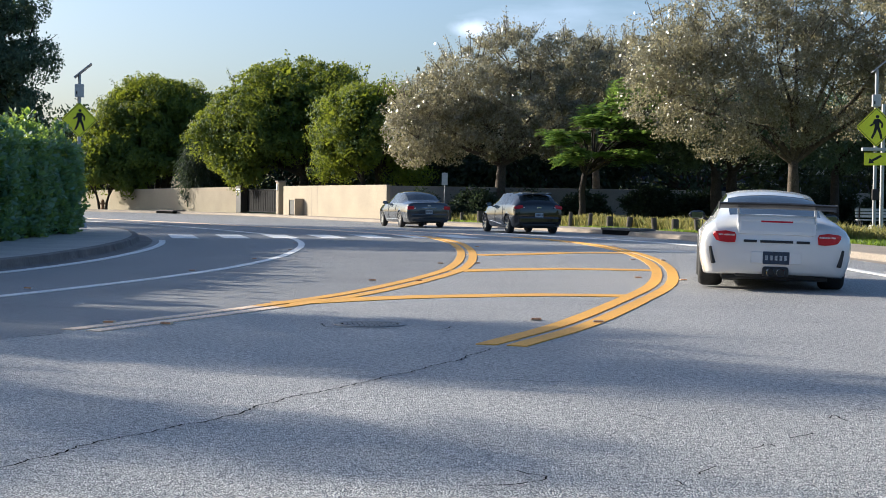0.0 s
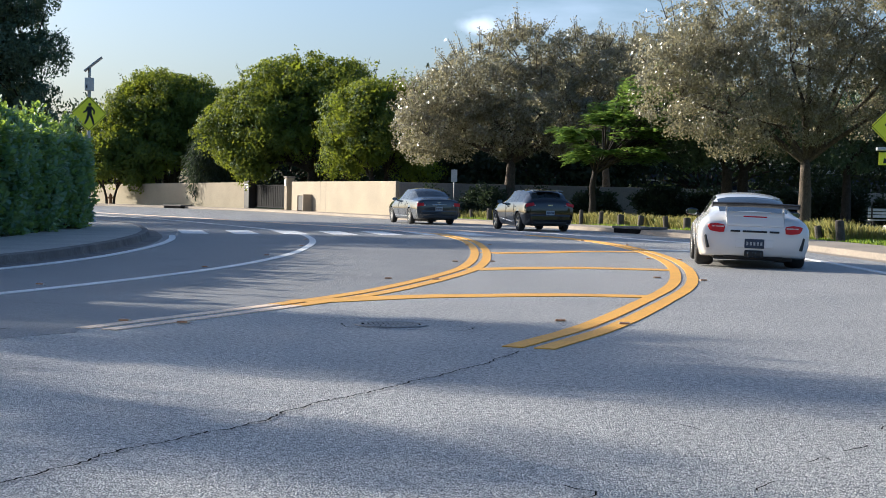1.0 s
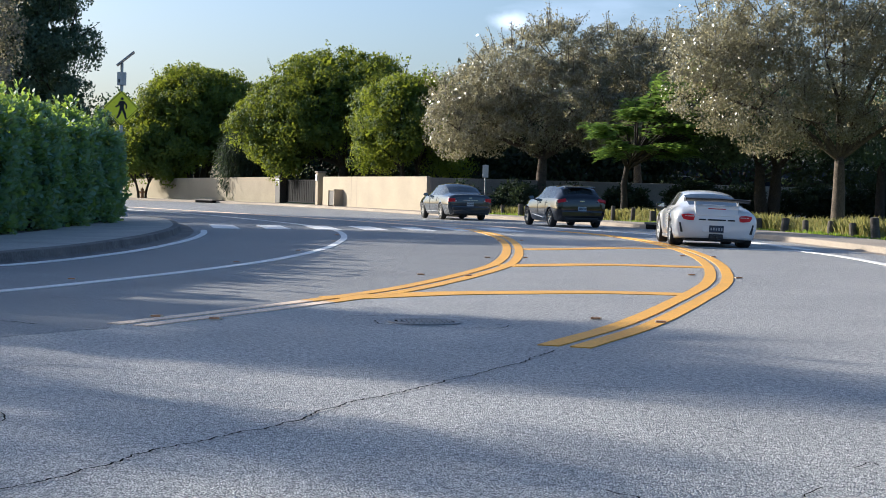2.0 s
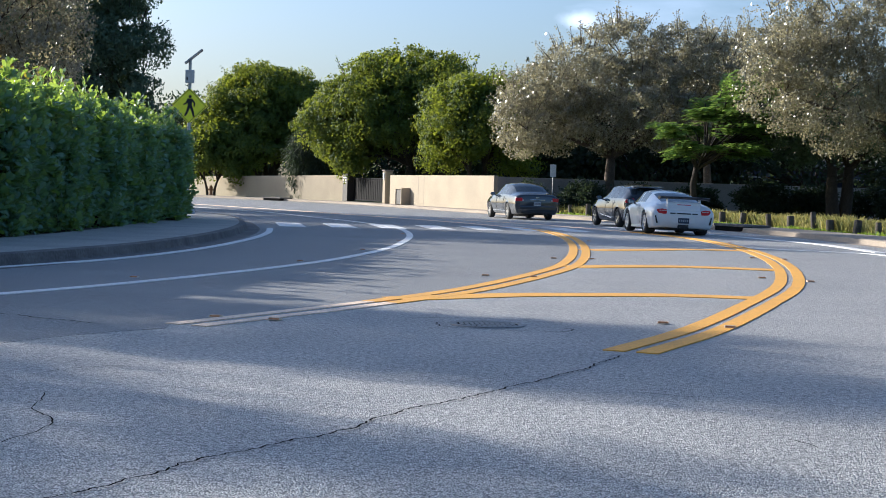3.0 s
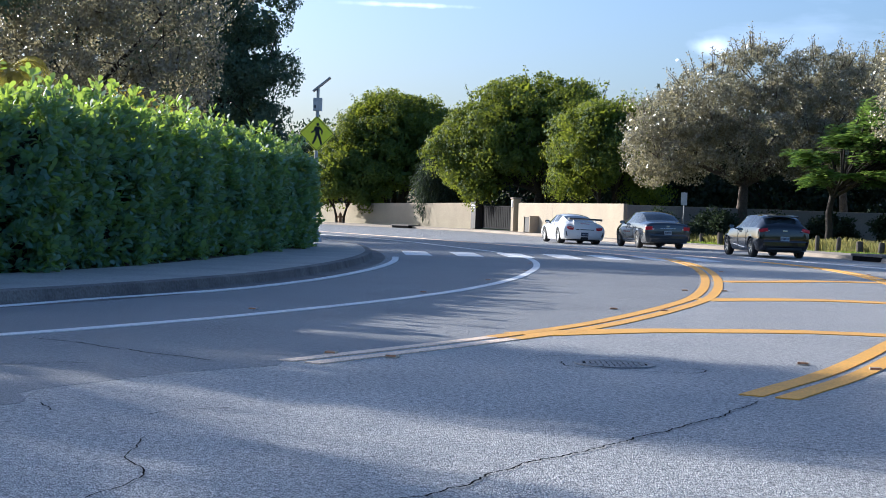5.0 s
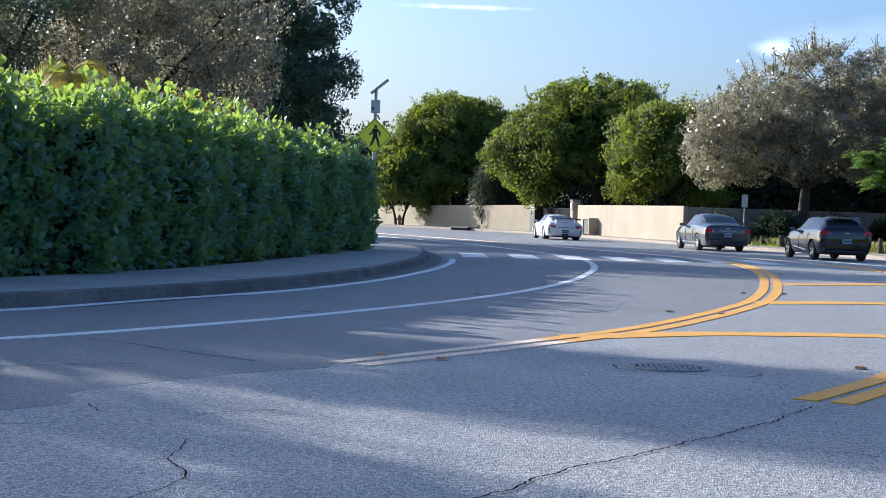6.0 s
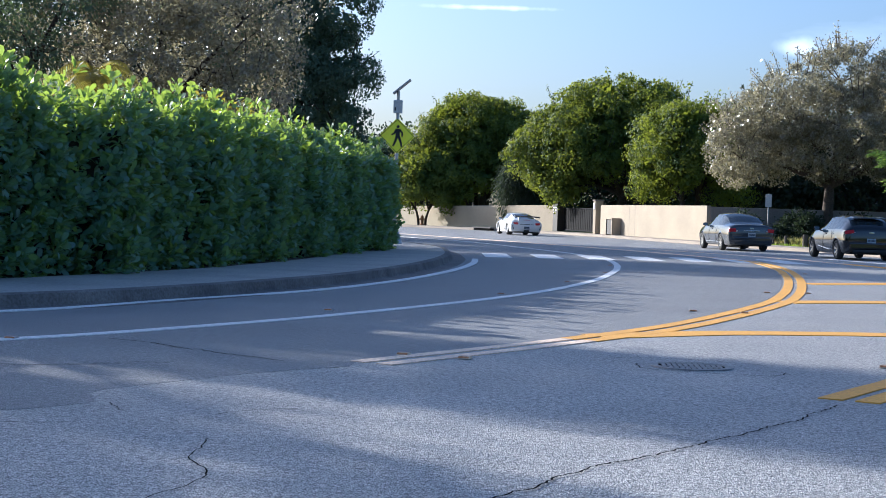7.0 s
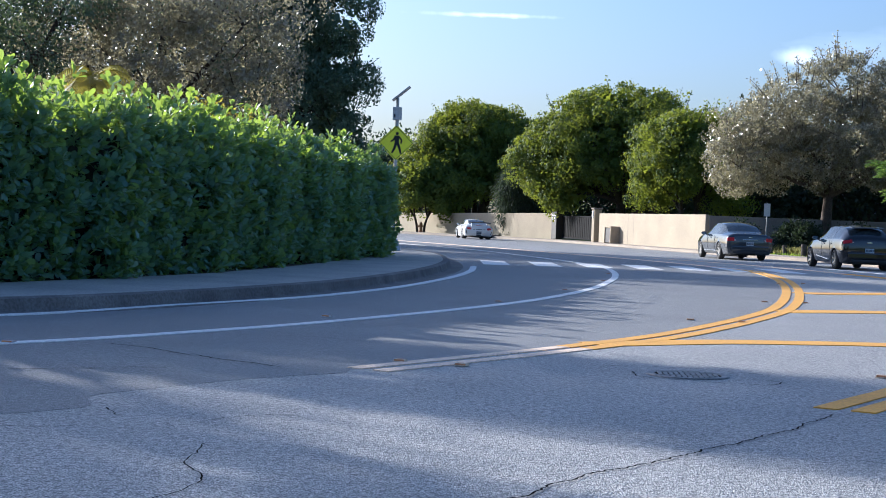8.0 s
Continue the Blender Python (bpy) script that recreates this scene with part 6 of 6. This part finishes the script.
def saloon(m):
    ob = thing("saloon_car", m, "dark grey four-door saloon standing at the kerb", "car")
    keys = [
        (-1.16, 0.42, 0.62, 0.74, 0.60, 0.68, 0.86, 0.50, 0.93, 0.95),
        (-1.14, 0.30, 0.74, 0.84, 0.60, 0.78, 0.90, 0.60, 0.97, 1.00),
        (-1.05, 0.24, 0.82, 0.90, 0.60, 0.84, 0.93, 0.66, 1.01, 1.03),
        (-0.80, 0.22, 0.86, 0.925, 0.60, 0.87, 0.95, 0.68, 1.04, 1.06),
        (-0.50, 0.20, 0.87, 0.93, 0.60, 0.88, 0.96, 0.66, 1.08, 1.10),
        (-0.20, 0.20, 0.87, 0.93, 0.60, 0.88, 0.965, 0.62, 1.20, 1.23),
        (0.15, 0.20, 0.87, 0.93, 0.60, 0.88, 0.965, 0.60, 1.34, 1.38),
        (0.55, 0.20, 0.86, 0.925, 0.60, 0.88, 0.96, 0.60, 1.42, 1.47),
        (1.05, 0.20, 0.86, 0.925, 0.60, 0.87, 0.955, 0.61, 1.44, 1.49),
        (1.50, 0.20, 0.86, 0.925, 0.60, 0.87, 0.95, 0.60, 1.42, 1.47),
        (1.95, 0.20, 0.86, 0.925, 0.60, 0.87, 0.945, 0.60, 1.28, 1.33),
        (2.45, 0.20, 0.86, 0.925, 0.60, 0.86, 0.94, 0.66, 1.06, 1.09),
        (2.70, 0.20, 0.86, 0.92, 0.60, 0.85, 0.92, 0.70, 0.98, 1.00),
        (3.30, 0.22, 0.82, 0.89, 0.58, 0.80, 0.84, 0.60, 0.89, 0.91),
        (3.75, 0.26, 0.66, 0.74, 0.55, 0.66, 0.72, 0.50, 0.76, 0.78),
        (3.90, 0.34, 0.50, 0.56, 0.52, 0.50, 0.62, 0.40, 0.66, 0.67),
    ]
    car_body(keys, (0.0, 2.81), 0.37, ((-0.28, 0.62), (0.68, 1.42), (1.48, 2.3)), (-0.48, 0.42), (1.72, 2.55), GREY_PAINTWORK, CAR_GLASS, ob, "dark grey bodywork")
    for s in (-1, 1):
        for y in (0.0, 2.81):
            wheel(ob, s * 0.815, y, 0.335, 0.215, 0.225, 7, SILVER_RIM)
        lamp = patch(ob, "tail_lamp", TAIL_RED, (s * 0.745, -1.085, 0.80), (0.28, 0.14, 0.15), (0, s * 4, s * 14), 0.03, "red tail lamp")
        patch(ob, "lamp_strip", TAIL_CLEAR, (s * 0.62, -1.172, 0.775), (0.12, 0.02, 0.05), (0, s * 4, s * 12), 0.01, parent=lamp)
        for y in (0.35, 1.30):
            patch(ob, "door_handle", GREY_PAINTWORK, (s * 0.905, y, 0.83), (0.035, 0.17, 0.035), bevel=0.01)
        for y in (0.66, 1.72):
            bm = bmesh.new()
            box(bm, s * 0.918, s * 0.929, y - 0.004, y + 0.004, 0.30, 0.93)
            part("door_seam", bm, BLACK_TRIM, ob)
        patch(ob, "sill_trim", CHROME, (s * 0.915, 1.2, 0.33), (0.03, 1.9, 0.03), bevel=0.01)
    patch(ob, "rear_bumper", GREY_PAINTWORK, (0, -1.12, 0.47), (1.52, 0.14, 0.20), bevel=0.05)
    patch(ob, "lower_valance", BLACK_TRIM, (0, -1.09, 0.30), (1.3, 0.12, 0.10), bevel=0.03)
    patch(ob, "boot_trim", CHROME, (0, -1.17, 0.80), (0.62, 0.02, 0.035), bevel=0.008, label="bright strip on the boot lid")
    patch(ob, "badge", CHROME, (0, -1.165, 0.89), (0.14, 0.015, 0.05), bevel=0.006)
    patch(ob, "underfloor", BLACK_TRIM, (0, 1.3, 0.22), (1.3, 4.2, 0.06), bevel=0.02)
    plate(ob, -1.178, 0.64, 0, PLATE_PALE, PLATE_BLUE, 0.30, 0.15, 6)
    mirror(ob, -1.0, 2.0, 1.0, GREY_PAINTWORK)
    mirror(ob, 1.0, 2.0, 1.0, GREY_PAINTWORK)
    seats(ob, 0.35, 0.85, 0.36)
    seats(ob, 1.35, 0.85, 0.36)
    return ob


def hatchback(m):
    ob = thing("hatchback_car", m, "black five-door hatchback standing at the kerb", "car")
    keys = [
        (-0.86, 0.44, 0.58, 0.70, 0.60, 0.66, 0.86, 0.50, 0.92, 0.94),
        (-0.84, 0.32, 0.70, 0.80, 0.60, 0.76, 0.90, 0.58, 0.98, 1.01),
        (-0.76, 0.26, 0.78, 0.86, 0.60, 0.82, 0.95, 0.62, 1.07, 1.10),
        (-0.60, 0.23, 0.82, 0.89, 0.60, 0.85, 0.97, 0.61, 1.18, 1.22),
        (-0.40, 0.21, 0.84, 0.90, 0.60, 0.86, 0.98, 0.58, 1.30, 1.35),
        (-0.15, 0.20, 0.84, 0.90, 0.60, 0.86, 0.975, 0.57, 1.37, 1.42),
        (0.30, 0.20, 0.84, 0.895, 0.60, 0.85, 0.965, 0.57, 1.41, 1.46),
        (0.80, 0.20, 0.83, 0.89, 0.60, 0.85, 0.955, 0.575, 1.43, 1.48),
        (1.30, 0.20, 0.83, 0.89, 0.60, 0.84, 0.945, 0.575, 1.40, 1.45),
        (1.80, 0.20, 0.83, 0.89, 0.60, 0.84, 0.935, 0.57, 1.24, 1.29),
        (2.30, 0.20, 0.83, 0.89, 0.60, 0.83, 0.92, 0.63, 1.02, 1.05),
        (2.60, 0.20, 0.83, 0.885, 0.60, 0.82, 0.90, 0.66, 0.94, 0.96),
        (3.10, 0.22, 0.79, 0.85, 0.57, 0.77, 0.81, 0.58, 0.86, 0.88),
        (3.50, 0.26, 0.62, 0.70, 0.54, 0.62, 0.68, 0.46, 0.72, 0.74),
        (3.60, 0.34, 0.48, 0.54, 0.52, 0.48, 0.60, 0.38, 0.64, 0.65),
    ]
    car_body(keys, (0.0, 2.70), 0.36, ((-0.34, 0.36), (0.42, 1.10), (1.16, 2.15)), (-0.72, -0.20), (1.55, 2.4), BLACK_PAINTWORK, CAR_GLASS, ob, "glossy black bodywork")
    for s in (-1, 1):
        for y in (0.0, 2.70):
            wheel(ob, s * 0.785, y, 0.325, 0.21, 0.225, 5, SILVER_RIM, True)
        lamp = patch(ob, "tail_lamp", TAIL_RED, (s * 0.70, -0.785, 0.90), (0.30, 0.16, 0.12), (-12, s * 10, s * 20), 0.035, "red tail lamp")
        patch(ob, "lamp_strip", TAIL_CLEAR, (s * 0.60, -0.878, 0.885), (0.14, 0.02, 0.035), (-14, s * 10, s * 22), 0.01, parent=lamp)
        for y in (0.42, 1.2):
            patch(ob, "door_handle", BLACK_PAINTWORK, (s * 0.875, y, 0.83), (0.035, 0.17, 0.035), bevel=0.01)
        for y in (0.52, 1.42):
            bm = bmesh.new()
            box(bm, s * 0.888, s * 0.897, y - 0.004, y + 0.004, 0.30, 0.93)
            part("door_seam", bm, BLACK_TRIM, ob)
        patch(ob, "sill_trim", CHROME, (s * 0.872, 1.35, 0.36), (0.03, 1.3, 0.022), (5 * 1, 0, 0), 0.008, "bright lower door strip")
        patch(ob, "bumper_reflector", TAIL_RED, (s * 0.62, -0.83, 0.40), (0.16, 0.03, 0.03), (0, 0, s * 14), 0.008)
    patch(ob, "roof_spoiler", BLACK_PAINTWORK, (0, -0.47, 1.385), (1.08, 0.30, 0.04), (8, 0, 0), 0.018, "roof edge spoiler")
    patch(ob, "rear_bumper", BLACK_PAINTWORK, (0, -0.82, 0.47), (1.44, 0.14, 0.22), bevel=0.05)
    patch(ob, "lower_valance", BLACK_TRIM, (0, -0.80, 0.30), (1.2, 0.12, 0.10), bevel=0.03)
    patch(ob, "badge", CHROME, (0, -0.865, 0.90), (0.16, 0.02, 0.045), bevel=0.006)
    patch(ob, "underfloor", BLACK_TRIM, (0, 1.3, 0.22), (1.25, 3.9, 0.06), bevel=0.02)
    bm = bmesh.new()
    cone(bm, (0, 0.02, 1.44), (0, -0.10, 1.52), 0.035, 0.008, 8)
    part("roof_antenna", bm, BLACK_TRIM, ob)
    plate(ob, -0.878, 0.64, -6, PLATE_PALE, PLATE_BLUE, 0.30, 0.15, 6)
    mirror(ob, -0.98, 1.85, 0.99, BLACK_PAINTWORK)
    mirror(ob, 0.98, 1.85, 0.99, BLACK_PAINTWORK)
    seats(ob, 0.45, 0.85, 0.35)
    seats(ob, 1.25, 0.85, 0.35)
    return ob


def early(t):
    """Where the rear axle of the white car is in the first seconds, while it gathers speed."""
    far = 1.02 * (19.6134 + t * (5.62176 + t * (1.2875 + t * (-0.14402 + t * 0.00645))))
    side = 0.2143333 + t * (-0.0199241 + t * (-0.0028353 + t * (-0.0042515 + t * (0.0009423 + t * -0.0000532))))
    return far * side - 0.05, far


ROUTE = [(k * 0.5, *early(k * 0.5)) for k in range(-1, 11)] + [(6.5, -11.2, 83.4), (7.2, -14.55, 90.3), (8.0, -17.98, 97.9), (8.7, -20.8, 104.3)]


def driven(t):
    """Where the rear axle of the white car is at t seconds."""
    return Vector(glide(ROUTE, np.array([t]))[0])


def heading(t):
    way = driven(t + 0.15) - driven(t - 0.15)
    return math.degrees(math.atan2(-way.x, way.y)) - 3.5 * (1 - math.exp(-max(t, 0.0) / 0.7))


white_car, white_wheels = sports_car(pose(*driven(0), 0.004, 0, 1.2, heading(0)))
saloon(pose(-0.93, 63.4, 0.002, 0, 0, 17))
hatchback(pose(3.05, 53.8, 0.002, 0, 0, 15))


def motions():
    """The white car drives away along the bend; its wheels roll with the way it has gone."""
    walk(white_car, [(k * 0.2, pose(*driven(k * 0.2), 0.004, 0, 1.2, heading(k * 0.2))) for k in range(41)])
    gone, rolled = 0.0, []
    for k in range(241):
        t = k / 30
        if k:
            gone += (driven(t) - driven(t - 1 / 30)).length
        rolled.append((t, gone))
    for w in white_wheels:
        x, y, r = w.location
        front = y > 1
        rows = []
        for t, s in rolled:
            steer = 0.6 * (heading(t + 0.3) - heading(t)) if front else 0.0
            rows.append((t, Matrix.Translation((x, y, r)) @ Matrix.Rotation(radians(steer), 4, "Z") @ Matrix.Rotation(-s / r, 4, "X")))
        walk(w, rows)


motions()
